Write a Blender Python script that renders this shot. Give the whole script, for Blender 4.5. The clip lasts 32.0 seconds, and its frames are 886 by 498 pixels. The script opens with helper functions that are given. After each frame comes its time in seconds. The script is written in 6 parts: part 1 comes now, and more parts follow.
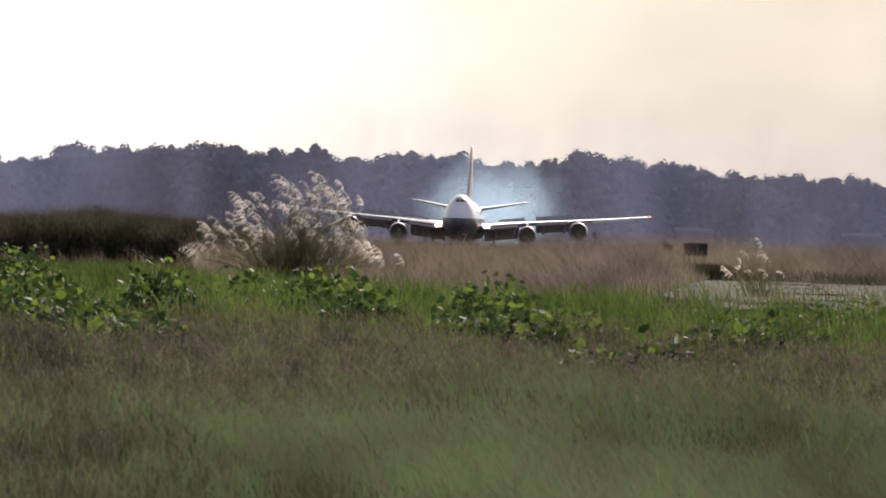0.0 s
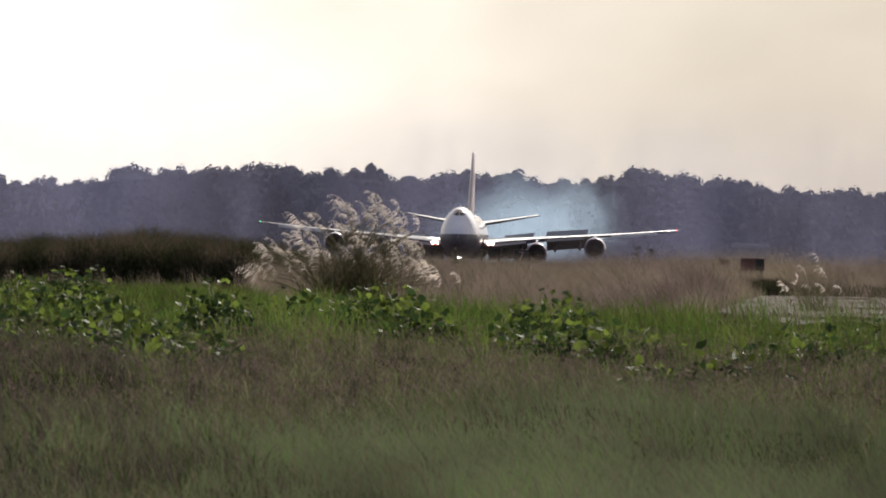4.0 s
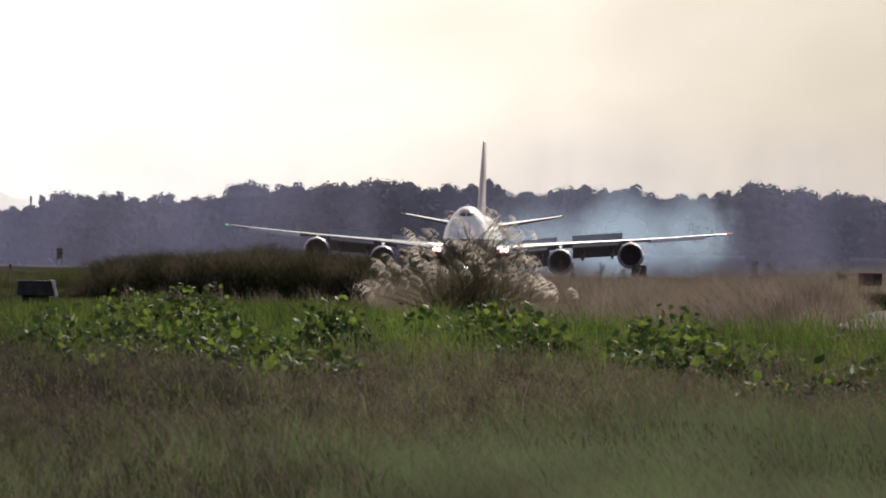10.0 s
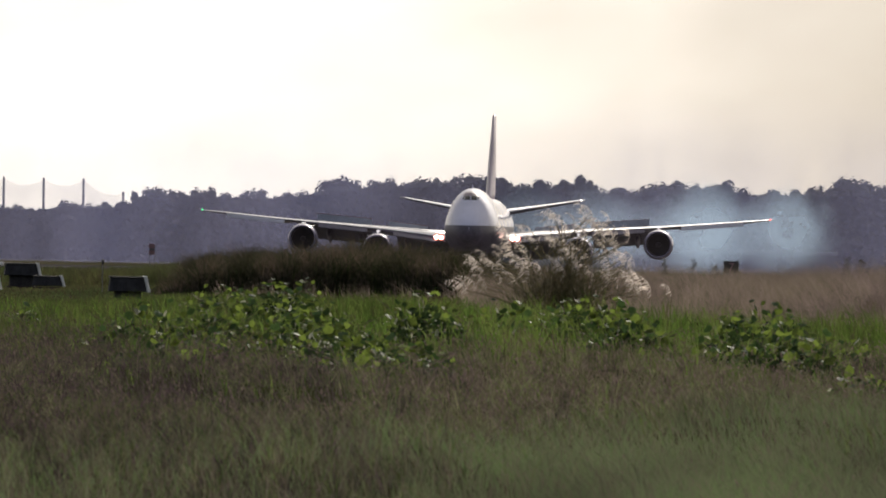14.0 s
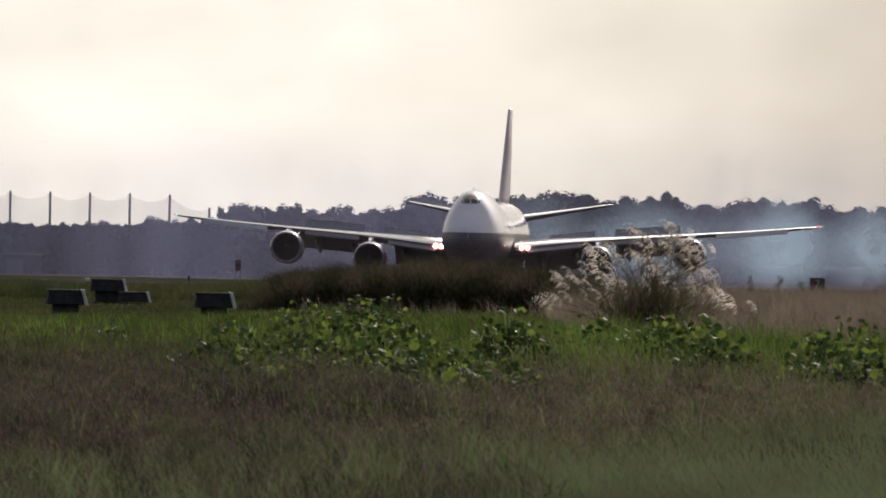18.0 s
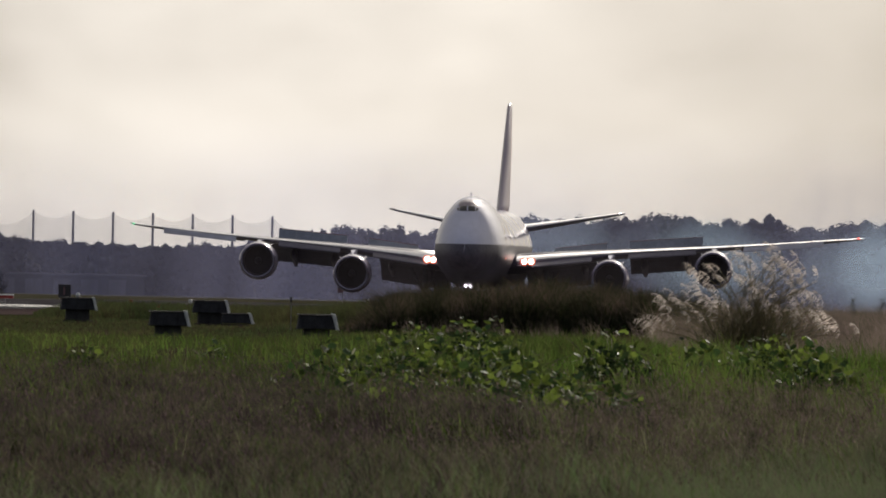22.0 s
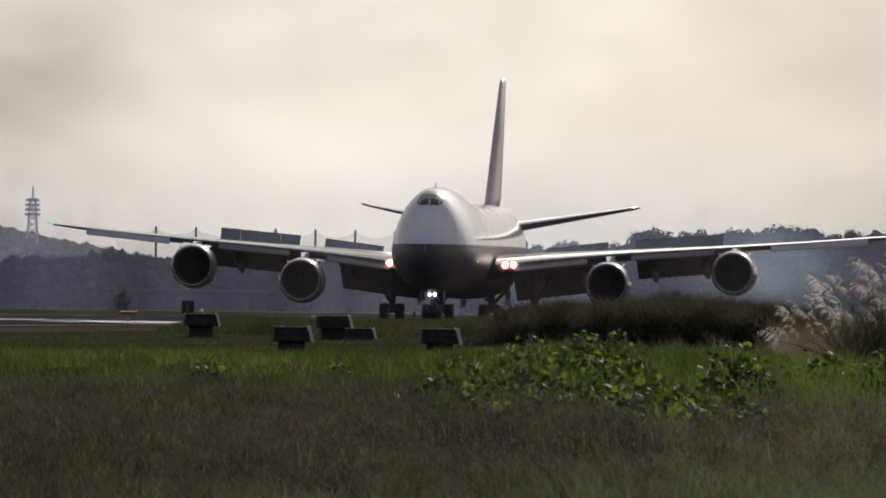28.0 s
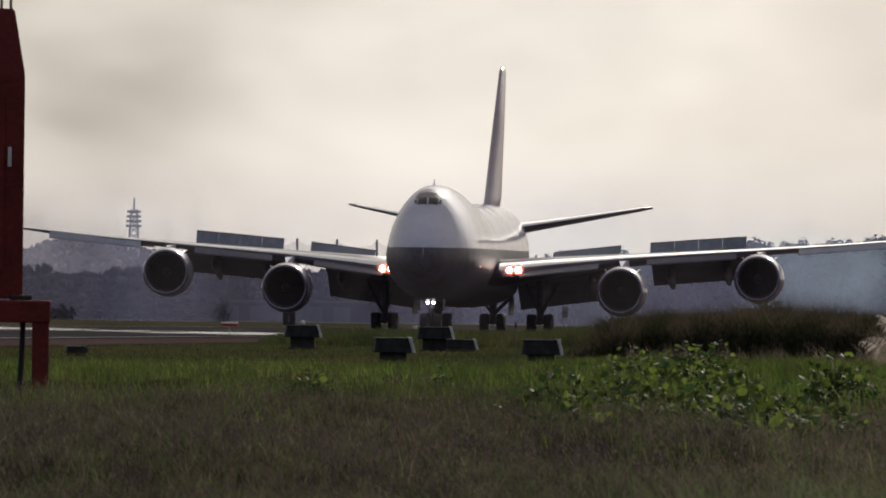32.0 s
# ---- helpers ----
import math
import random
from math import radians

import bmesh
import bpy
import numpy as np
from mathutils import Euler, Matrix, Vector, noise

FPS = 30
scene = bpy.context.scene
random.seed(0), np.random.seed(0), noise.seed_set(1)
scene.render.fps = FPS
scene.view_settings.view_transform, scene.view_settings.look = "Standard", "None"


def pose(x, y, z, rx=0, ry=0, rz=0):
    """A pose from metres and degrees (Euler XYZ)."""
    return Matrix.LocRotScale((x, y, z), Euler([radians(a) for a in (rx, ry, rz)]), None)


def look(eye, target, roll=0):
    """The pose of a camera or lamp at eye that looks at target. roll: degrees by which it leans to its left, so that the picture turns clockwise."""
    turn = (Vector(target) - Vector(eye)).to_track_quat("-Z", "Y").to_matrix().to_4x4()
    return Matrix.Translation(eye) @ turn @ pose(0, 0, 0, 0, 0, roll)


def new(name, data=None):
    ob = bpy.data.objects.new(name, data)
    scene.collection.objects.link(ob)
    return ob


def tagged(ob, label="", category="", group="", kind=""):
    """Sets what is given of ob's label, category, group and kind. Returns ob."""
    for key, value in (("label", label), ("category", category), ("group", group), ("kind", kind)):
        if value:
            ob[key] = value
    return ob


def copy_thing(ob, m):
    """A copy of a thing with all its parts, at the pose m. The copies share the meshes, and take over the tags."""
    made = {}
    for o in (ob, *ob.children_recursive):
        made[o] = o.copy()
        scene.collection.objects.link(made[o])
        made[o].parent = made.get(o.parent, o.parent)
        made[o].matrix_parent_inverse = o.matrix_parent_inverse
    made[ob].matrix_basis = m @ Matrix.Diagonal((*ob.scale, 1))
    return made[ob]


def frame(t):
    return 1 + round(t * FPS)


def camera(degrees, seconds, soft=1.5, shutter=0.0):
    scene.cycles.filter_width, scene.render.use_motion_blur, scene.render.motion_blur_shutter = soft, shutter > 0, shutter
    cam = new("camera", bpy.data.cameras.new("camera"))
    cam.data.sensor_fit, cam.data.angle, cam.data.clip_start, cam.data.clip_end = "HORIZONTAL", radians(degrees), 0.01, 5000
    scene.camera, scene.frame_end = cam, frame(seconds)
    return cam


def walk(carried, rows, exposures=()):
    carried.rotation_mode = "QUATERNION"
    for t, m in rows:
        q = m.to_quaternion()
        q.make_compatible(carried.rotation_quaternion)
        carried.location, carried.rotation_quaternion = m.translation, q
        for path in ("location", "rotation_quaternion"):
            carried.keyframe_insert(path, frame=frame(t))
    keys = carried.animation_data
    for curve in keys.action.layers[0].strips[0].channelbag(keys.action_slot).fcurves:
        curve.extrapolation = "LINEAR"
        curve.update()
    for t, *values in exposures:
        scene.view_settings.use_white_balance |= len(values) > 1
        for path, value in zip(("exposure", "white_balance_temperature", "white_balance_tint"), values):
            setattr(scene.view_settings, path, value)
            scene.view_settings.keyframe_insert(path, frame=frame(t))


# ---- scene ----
# A long lens on a tripod beside an airfield: it only pans, following an airliner that has just landed.
EYE = 1.7
FOV = 3.592
CAM = [
    (0, 0.000, -0.124, 1.85), (0.5, 0.032, -0.105, 1.82), (1, 0.053, -0.084, 1.70), (1.5, 0.072, -0.064, 1.61),
    (2, 0.095, -0.053, 1.48), (2.5, 0.120, -0.053, 1.30), (3, 0.155, -0.057, 1.19), (3.5, 0.190, -0.060, 1.21),
    (5.5, 0.342, -0.026, 1.14), (6, 0.387, -0.028, 1.18), (6.5, 0.439, -0.030, 1.24), (7, 0.486, -0.036, 1.23),
    (7.5, 0.523, -0.013, 1.30), (8, 0.547, -0.001, 1.31), (8.5, 0.579, -0.005, 1.28), (9, 0.624, -0.008, 1.22),
    (9.5, 0.670, -0.002, 1.16), (10, 0.706, 0.000, 1.04), (10.5, 0.749, -0.022, 0.94), (11, 0.794, -0.031, 0.86),
    (11.5, 0.852, -0.036, 0.96), (12, 0.898, -0.039, 1.07), (12.5, 0.941, -0.044, 1.10), (13, 0.979, -0.036, 0.94),
    (13.5, 1.031, -0.029, 0.93), (14, 1.080, -0.023, 1.03), (14.5, 1.127, -0.023, 1.13), (16.5, 1.303, 0.011, 1.13),
    (17, 1.346, 0.028, 1.14), (17.5, 1.388, 0.043, 1.12), (18, 1.429, 0.037, 1.10), (18.5, 1.483, 0.038, 1.19),
    (19, 1.528, 0.048, 1.11), (19.5, 1.571, 0.060, 1.05), (20, 1.623, 0.080, 1.21), (20.5, 1.674, 0.094, 1.22),
    (21, 1.728, 0.088, 1.34), (21.5, 1.782, 0.097, 1.35), (22, 1.845, 0.118, 1.21), (22.5, 1.887, 0.127, 1.17),
    (23, 1.937, 0.133, 1.14), (23.5, 1.977, 0.135, 1.04), (24, 2.031, 0.124, 0.98), (24.5, 2.066, 0.122, 0.84),
    (25, 2.100, 0.126, 0.87), (25.5, 2.138, 0.132, 0.87), (27.5, 2.310, 0.152, 0.94), (28, 2.344, 0.166, 0.79),
    (28.5, 2.385, 0.179, 0.75), (29, 2.429, 0.185, 0.73), (29.5, 2.476, 0.178, 0.67), (30, 2.536, 0.169, 0.62),
    (30.5, 2.588, 0.170, 0.57), (31, 2.638, 0.175, 0.64), (31.5, 2.694, 0.197, 0.67), (32, 2.755, 0.205, 0.69),
]
cam = camera(FOV, 32.0, soft=1.82)
# a long zoom focused far down the runway: the nearest grass is out of focus
cam.data.dof.use_dof, cam.data.dof.focus_distance, cam.data.dof.aperture_fstop = True, 1300.0, 30.0
EXPOSURES = [(0, -0.02), (1, -0.08), (2, -0.17), (3, -0.28), (3.5, -0.28), (5.5, -0.11), (6, -0.1), (7, -0.25), (9, -0.29), (13, -0.3), (17, -0.56), (19, -0.65), (23, -0.84), (28, -0.83), (29, -0.92), (30, -0.87), (32, -0.84)]
walk(cam, [(t, pose(0, 0, EYE, 90 + pitch, -roll, yaw)) for t, yaw, pitch, roll in CAM], EXPOSURES)

# ---- light ----
GAP_GLOW = 1.25                   # how much brighter the sky is in its opening
SUN_AZ, SUN_EL = 14.0, 25.0      # degrees to the right of straight ahead, and up
sun = new("sun", bpy.data.lights.new("sun", "SUN"))
sun.data.energy, sun.data.angle, sun.data.color = 4.8, radians(1.5), (1.0, 0.92, 0.8)
sun_way = Vector((math.sin(radians(SUN_AZ)) * math.cos(radians(SUN_EL)), math.cos(radians(SUN_AZ)) * math.cos(radians(SUN_EL)), math.sin(radians(SUN_EL))))
sun.matrix_world = look(sun_way * 300, (0, 0, 0))


def make_world():
    """Thin high cloud over a clear sky: cream towards the sun, greyer away from it, with a brighter opening low down on the left and cloud banks round it."""
    world = bpy.data.worlds.new("world")
    scene.world = world
    world.use_nodes = True
    nt = world.node_tree
    N, L = nt.nodes, nt.links
    bg = N["Background"]

    def maths(op, a, b):
        n = N.new("ShaderNodeMath")
        n.operation = op
        for k, s in enumerate((a, b)):
            if isinstance(s, (int, float)):
                n.inputs[k].default_value = s
            else:
                L.new(s, n.inputs[k])
        return n.outputs[0]

    def ranged(s, f0, f1, t0, t1, soft=False):
        n = N.new("ShaderNodeMapRange")
        if soft:
            n.interpolation_type = "SMOOTHSTEP"
        for k, x in zip(("From Min", "From Max", "To Min", "To Max"), (f0, f1, t0, t1)):
            n.inputs[k].default_value = x
        L.new(s, n.inputs["Value"])
        return n.outputs[0]

    tc = N.new("ShaderNodeTexCoord")

    def toward(v):
        n = N.new("ShaderNodeVectorMath")
        n.operation, n.inputs[1].default_value = "DOT_PRODUCT", v
        L.new(tc.outputs["Generated"], n.inputs[0])
        return n.outputs["Value"]

    def clouds(scale, turn, detail):
        mp = N.new("ShaderNodeMapping")
        mp.inputs["Scale"].default_value, mp.inputs["Rotation"].default_value = scale, (0, radians(turn), 0)
        L.new(tc.outputs["Generated"], mp.inputs[0])
        n = N.new("ShaderNodeTexNoise")
        n.inputs["Scale"].default_value, n.inputs["Detail"].default_value, n.inputs["Roughness"].default_value = 1.0, detail, 0.5
        L.new(mp.outputs[0], n.inputs["Vector"])
        return n.outputs["Fac"]

    sky = N.new("ShaderNodeTexSky")
    sky.sky_type, sky.sun_disc = "NISHITA", False
    sky.sun_elevation, sky.sun_rotation = radians(SUN_EL), radians(SUN_AZ)
    dim = N.new("ShaderNodeVectorMath")
    dim.operation, dim.inputs["Scale"].default_value = "SCALE", 0.07
    L.new(sky.outputs[0], dim.inputs[0])
    veil = ranged(toward(sun_way), -0.8, 0.8, 0.22, 0.86)
    a = radians(3.0)
    gap = ranged(toward((-math.sin(a) * 0.9998, math.cos(a) * 0.9998, 0.0209)), 0.9968, 1.0, 0.0, 1.0)
    near_gap = ranged(gap, 0.0, 0.3, 0.0, 1.0, True)
    gap = maths("POWER", gap, 2.0)
    halo = maths("POWER", ranged(toward(sun_way), 0.87, 1.0, 0.0, 1.0), 2.5)
    glow = maths("ADD", maths("ADD", 1.0, maths("MULTIPLY", halo, 5.0)), maths("MULTIPLY", gap, GAP_GLOW))
    banks = ranged(clouds((26, 26, 60), 38, 3.0), 0.36, 0.62, 0.0, 1.0, True)
    upper = ranged(toward((-1.0, 0.0, 1.3)), 0.058, 0.098, 0.0, 1.0, True)
    bank = maths("MULTIPLY", maths("MULTIPLY", upper, near_gap), maths("ADD", 0.14, maths("MULTIPLY", banks, 0.36)))
    thin = maths("MULTIPLY", banks, 0.06)
    shade = maths("SUBTRACT", 1.0, maths("ADD", bank, thin))
    wisps = ranged(clouds((70, 70, 130), 30, 4.0), 0.3, 0.7, 0.9, 1.07)
    val = maths("MULTIPLY", maths("MULTIPLY", veil, glow), maths("MULTIPLY", shade, wisps))
    hue = N.new("ShaderNodeMix")
    hue.data_type, hue.inputs["A"].default_value, hue.inputs["B"].default_value = "RGBA", (0.74, 0.86, 1.08, 1), (0.97, 0.905, 0.815, 1)
    L.new(ranged(toward(sun_way), -0.1, 0.75, 0.0, 1.0), hue.inputs["Factor"])
    tint = N.new("ShaderNodeVectorMath")
    tint.operation = "SCALE"
    warm = N.new("ShaderNodeMix")
    warm.data_type, warm.inputs["B"].default_value = "RGBA", (0.955, 0.905, 0.84, 1)
    L.new(gap, warm.inputs["Factor"])
    L.new(hue.outputs["Result"], warm.inputs["A"])
    L.new(warm.outputs["Result"], tint.inputs[0])
    L.new(val, tint.inputs["Scale"])
    mix = N.new("ShaderNodeMix")
    mix.data_type, mix.inputs["Factor"].default_value = "RGBA", 0.88
    L.new(dim.outputs[0], mix.inputs["A"])
    L.new(tint.outputs[0], mix.inputs["B"])
    L.new(mix.outputs["Result"], bg.inputs["Color"])
    bg.inputs["Strength"].default_value = 1.0


make_world()


# ---- materials ----
def material(name, color, rough=0.7, metal=0.0, vary=0.25, scale=3.0, bump=0.0, translucent=0.0, island=0.0, fine=None, tint=None, glow=0.0, gloss=0.5, by_object=0.0, other=None, share=0.4, rough_vary=0.0, stretch=1.0):
    """A surface with two scales of variation in its colour, optional relief, light through it (leaves) and change from piece to piece."""
    m = bpy.data.materials.new(name)
    m.use_nodes = True
    nt = m.node_tree
    N, L = nt.nodes, nt.links
    b, out = N["Principled BSDF"], N["Material Output"]
    tc = N.new("ShaderNodeTexCoord")
    a = N.new("ShaderNodeTexNoise")
    a.inputs["Scale"].default_value, a.inputs["Detail"].default_value = scale, 5.0
    f = N.new("ShaderNodeTexNoise")
    f.inputs["Scale"].default_value, f.inputs["Detail"].default_value = fine or scale * 9, 3.0
    add = N.new("ShaderNodeMath")
    add.operation = "ADD"
    mp = N.new("ShaderNodeMapping")
    mp.inputs["Scale"].default_value = (1.0, stretch, 1.0)
    L.new(tc.outputs["Object"], mp.inputs[0])
    for n, k in ((a, 0), (f, 1)):
        L.new(mp.outputs[0], n.inputs["Vector"])
        L.new(n.outputs["Fac"], add.inputs[k])
    rng = N.new("ShaderNodeMapRange")
    rng.inputs["From Min"].default_value, rng.inputs["From Max"].default_value = 0.75, 1.25
    rng.inputs["To Min"].default_value, rng.inputs["To Max"].default_value = 1 - vary, 1 + vary
    L.new(add.outputs[0], rng.inputs["Value"])
    last = rng.outputs[0]
    for amount, node, sock in ((island, "ShaderNodeNewGeometry", "Random Per Island"), (by_object, "ShaderNodeObjectInfo", "Random")):
        if amount:
            g = N.new(node)
            r2 = N.new("ShaderNodeMapRange")
            r2.inputs["To Min"].default_value, r2.inputs["To Max"].default_value = 1 - amount, 1 + amount
            L.new(g.outputs[sock], r2.inputs["Value"])
            mu = N.new("ShaderNodeMath")
            mu.operation = "MULTIPLY"
            L.new(last, mu.inputs[0])
            L.new(r2.outputs[0], mu.inputs[1])
            last = mu.outputs[0]
    base = N.new("ShaderNodeVectorMath")
    base.operation = "SCALE"
    if tint:
        mixc = N.new("ShaderNodeMix")
        mixc.data_type = "RGBA"
        mixc.inputs["A"].default_value, mixc.inputs["B"].default_value = (*color, 1), (*tint, 1)
        ramp = N.new("ShaderNodeMapRange")
        ramp.inputs["From Min"].default_value, ramp.inputs["From Max"].default_value = 0.4, 0.6
        L.new(a.outputs["Fac"], ramp.inputs["Value"])
        L.new(ramp.outputs[0], mixc.inputs["Factor"])
        L.new(mixc.outputs["Result"], base.inputs[0])
    else:
        base.inputs[0].default_value = color
    if other:
        g = N.new("ShaderNodeNewGeometry")
        pick = N.new("ShaderNodeMapRange")
        pick.inputs["From Min"].default_value, pick.inputs["From Max"].default_value = share + 0.12, share - 0.12
        L.new(g.outputs["Random Per Island"], pick.inputs["Value"])
        mo = N.new("ShaderNodeMix")
        mo.data_type, mo.inputs["B"].default_value = "RGBA", (*other, 1)
        L.new(pick.outputs[0], mo.inputs["Factor"])
        if tint:
            L.new(mixc.outputs["Result"], mo.inputs["A"])
        else:
            mo.inputs["A"].default_value = (*color, 1)
        L.new(mo.outputs["Result"], base.inputs[0])
    L.new(last, base.inputs["Scale"])
    L.new(base.outputs[0], b.inputs["Base Color"])
    b.inputs["Roughness"].default_value, b.inputs["Metallic"].default_value = rough, metal
    b.inputs["Specular IOR Level"].default_value = gloss
    if rough_vary:
        rr = N.new("ShaderNodeMapRange")
        rr.inputs["From Min"].default_value, rr.inputs["From Max"].default_value = 0.35, 0.65
        rr.inputs["To Min"].default_value, rr.inputs["To Max"].default_value = rough - rough_vary, rough + rough_vary
        L.new(a.outputs["Fac"], rr.inputs["Value"])
        L.new(rr.outputs[0], b.inputs["Roughness"])
    if bump:
        bp = N.new("ShaderNodeBump")
        bp.inputs["Strength"].default_value, bp.inputs["Distance"].default_value = bump, 0.02
        L.new(f.outputs["Fac"], bp.inputs["Height"])
        L.new(bp.outputs[0], b.inputs["Normal"])
    if glow:
        b.inputs["Emission Color"].default_value, b.inputs["Emission Strength"].default_value = (*color, 1), glow
    if translucent:
        t = N.new("ShaderNodeBsdfTranslucent")
        L.new(base.outputs[0], t.inputs["Color"])
        mx = N.new("ShaderNodeMixShader")
        mx.inputs[0].default_value = translucent
        L.new(b.outputs[0], mx.inputs[1])
        L.new(t.outputs[0], mx.inputs[2])
        L.new(mx.outputs[0], out.inputs["Surface"])
    return m


GRASS_SOIL = material("meadow", (0.045, 0.05, 0.022), 1.0, vary=0.45, scale=0.25, fine=4, tint=(0.055, 0.044, 0.032), gloss=0.0, stretch=0.12)
ASPHALT = material("asphalt", (0.05, 0.046, 0.05), 0.95, vary=0.3, scale=0.05, fine=0.6, bump=0.4, gloss=0.0)
# near-white glossy colour for the glint on the runway
RUNWAY_GLINT = material("pale_runway_glint", (0.74, 0.72, 0.72), 0.22, vary=0.5, scale=0.08, fine=0.5, rough_vary=0.1, gloss=0.9)
CONCRETE = material("old_concrete", (0.062, 0.047, 0.044), 0.95, vary=0.55, scale=0.3, fine=3, gloss=0.1)
PAINT_LINE = material("runway_paint", (0.26, 0.25, 0.25), 0.8, vary=0.6, scale=0.12, fine=1.5, gloss=0.0)
GRASS_FINE = material("fine_meadow_grass", (0.15, 0.178, 0.098), 0.8, vary=0.5, scale=1.6, fine=0.3, translucent=0.4, island=0.2, tint=(0.1, 0.142, 0.06), other=(0.17, 0.142, 0.11), share=0.3, gloss=0.08, stretch=0.12)
GRASS_DRY = material("dry_seeding_grass", (0.145, 0.11, 0.1), 0.8, vary=0.75, scale=2.2, fine=9, translucent=0.35, island=0.3, tint=(0.128, 0.132, 0.066), other=(0.115, 0.15, 0.046), share=0.22, gloss=0.1, stretch=0.12)
GRASS_WITHERED = material("withered_purple_grass", (0.078, 0.054, 0.062), 0.85, vary=0.8, scale=2.2, fine=9, translucent=0.3, island=0.3, tint=(0.084, 0.074, 0.05), other=(0.08, 0.115, 0.034), share=0.25, gloss=0.08, stretch=0.12)
GRASS_SEED = material("grass_seed", (0.15, 0.108, 0.1), 0.85, vary=0.3, scale=0.6, translucent=0.4, island=0.4, other=(0.21, 0.17, 0.14), share=0.25, gloss=0.1)
SEED_DARK = material("dark_grass_seed", (0.08, 0.056, 0.064), 0.85, vary=0.3, scale=0.6, translucent=0.35, island=0.4, other=(0.09, 0.075, 0.068), share=0.2, gloss=0.1)
GRASS_GREEN = material("lush_green_grass", (0.066, 0.118, 0.022), 0.7, vary=0.5, scale=1.8, fine=0.4, translucent=0.5, island=0.5, tint=(0.09, 0.12, 0.03), other=(0.13, 0.112, 0.056), share=0.2, gloss=0.15, stretch=0.12)
GRASS_FAR = material("short_airfield_grass", (0.064, 0.086, 0.032), 0.7, vary=0.3, scale=0.2, translucent=0.35, island=0.4, tint=(0.0723, 0.0723, 0.0298), other=(0.0935, 0.0765, 0.0425), share=0.25, gloss=0.2, stretch=0.05)
GRASS_BROWN = material("feathery_brown_grass", (0.24, 0.18, 0.172), 0.8, vary=0.55, scale=0.16, fine=1.2, translucent=0.45, island=0.25, tint=(0.185, 0.145, 0.12), other=(0.1, 0.1, 0.05), share=0.3, gloss=0.1, stretch=0.05)
THICKET = material("dark_thicket_leaves", (0.056, 0.05, 0.03), 0.75, vary=0.5, scale=0.9, translucent=0.25, island=0.5, tint=(0.09, 0.066, 0.05), other=(0.055, 0.07, 0.026), share=0.3, gloss=0.15, stretch=0.12)
REED_LEAF = material("reed_leaves", (0.07, 0.07, 0.032), 0.6, vary=0.3, scale=1.5, translucent=0.4, island=0.5, other=(0.12, 0.1, 0.055), share=0.25, gloss=0.2)
REED_STEM = material("reed_stems", (0.2, 0.16, 0.08), 0.55, vary=0.2, scale=2)
PLUME = material("silver_plume", (0.7, 0.63, 0.58), 0.7, vary=0.2, scale=4, translucent=0.72, island=0.35, by_object=0.25, gloss=0.2)
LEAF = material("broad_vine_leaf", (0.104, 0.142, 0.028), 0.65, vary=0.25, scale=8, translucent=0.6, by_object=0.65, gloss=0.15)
# darker copies of the vine leaf, with the clump's shade in their colour
LEAF_LOW_SHADE = material("shaded_vine_leaf", (0.045, 0.08, 0.026), 0.65, vary=0.3, scale=8, translucent=0.3, by_object=0.5, gloss=0.15)
LEAF_SHADE = material("inner_shade_leaf", (0.04, 0.062, 0.022), 0.7, vary=0.3, scale=8, translucent=0.25, island=0.5, gloss=0.1)
# pale narrow leaves: sun glints on the vines put into the colour
LEAF_GLINT = material("pale_glint_leaf", (0.46, 0.46, 0.36), 0.36, vary=0.15, scale=8, translucent=0.35, by_object=0.3, gloss=0.6)
VINE = material("vine_stem", (0.11, 0.1, 0.045), 0.7, vary=0.2, scale=4)
# darker than the far foliage: the woods' shade is in this colour
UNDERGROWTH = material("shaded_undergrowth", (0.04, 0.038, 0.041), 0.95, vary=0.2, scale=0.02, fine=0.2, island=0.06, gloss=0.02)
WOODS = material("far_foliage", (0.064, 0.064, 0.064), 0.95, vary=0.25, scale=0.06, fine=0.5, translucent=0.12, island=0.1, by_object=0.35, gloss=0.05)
BARK = material("bark", (0.09, 0.075, 0.06), 0.9, vary=0.3, scale=2, bump=0.4)
# foliage paled to grey: the haze over the hill is in its colour
HILL = material("hazed_hill_foliage", (0.16, 0.163, 0.17), 0.95, vary=0.25, scale=0.05, fine=0.3, island=0.25, gloss=0.1)
# white paint with a lavender cast for the bluish shade on the nose
WHITE = material("white_aircraft_paint", (0.7, 0.67, 0.8), 0.12, vary=0.07, scale=0.3, fine=2, rough_vary=0.02, gloss=1.0)
BROW = material("dark_reddish_brow", (0.26, 0.2, 0.23), 0.35, vary=0.2, scale=1.5)
GREY = material("grey_belly_paint", (0.068, 0.056, 0.08), 0.42, vary=0.4, scale=0.8, fine=4)
EDGE_METAL = material("bare_metal_edge", (0.88, 0.86, 0.88), 0.42, 1.0, vary=0.08, scale=1)
WING_GREY = material("grey_wing_paint", (0.12, 0.102, 0.142), 0.36, vary=0.2, scale=0.4, fine=3)
FIN_PAINT = material("fin_paint", (0.48, 0.38, 0.42), 0.28, vary=0.12, scale=0.3, fine=2)
SLAT = material("matt_white_slat", (0.56, 0.54, 0.62), 0.5, vary=0.12, scale=0.6, fine=3)
SPOILER = material("spoiler_paint", (0.19, 0.21, 0.27), 0.5, vary=0.2, scale=0.6, fine=3)
SPOILER_EDGE = material("red_primer_edge", (0.2, 0.1, 0.1), 0.6, vary=0.2, scale=2)
FLAP = material("flap_underside", (0.115, 0.11, 0.135), 0.55, vary=0.2, scale=0.6, fine=3)
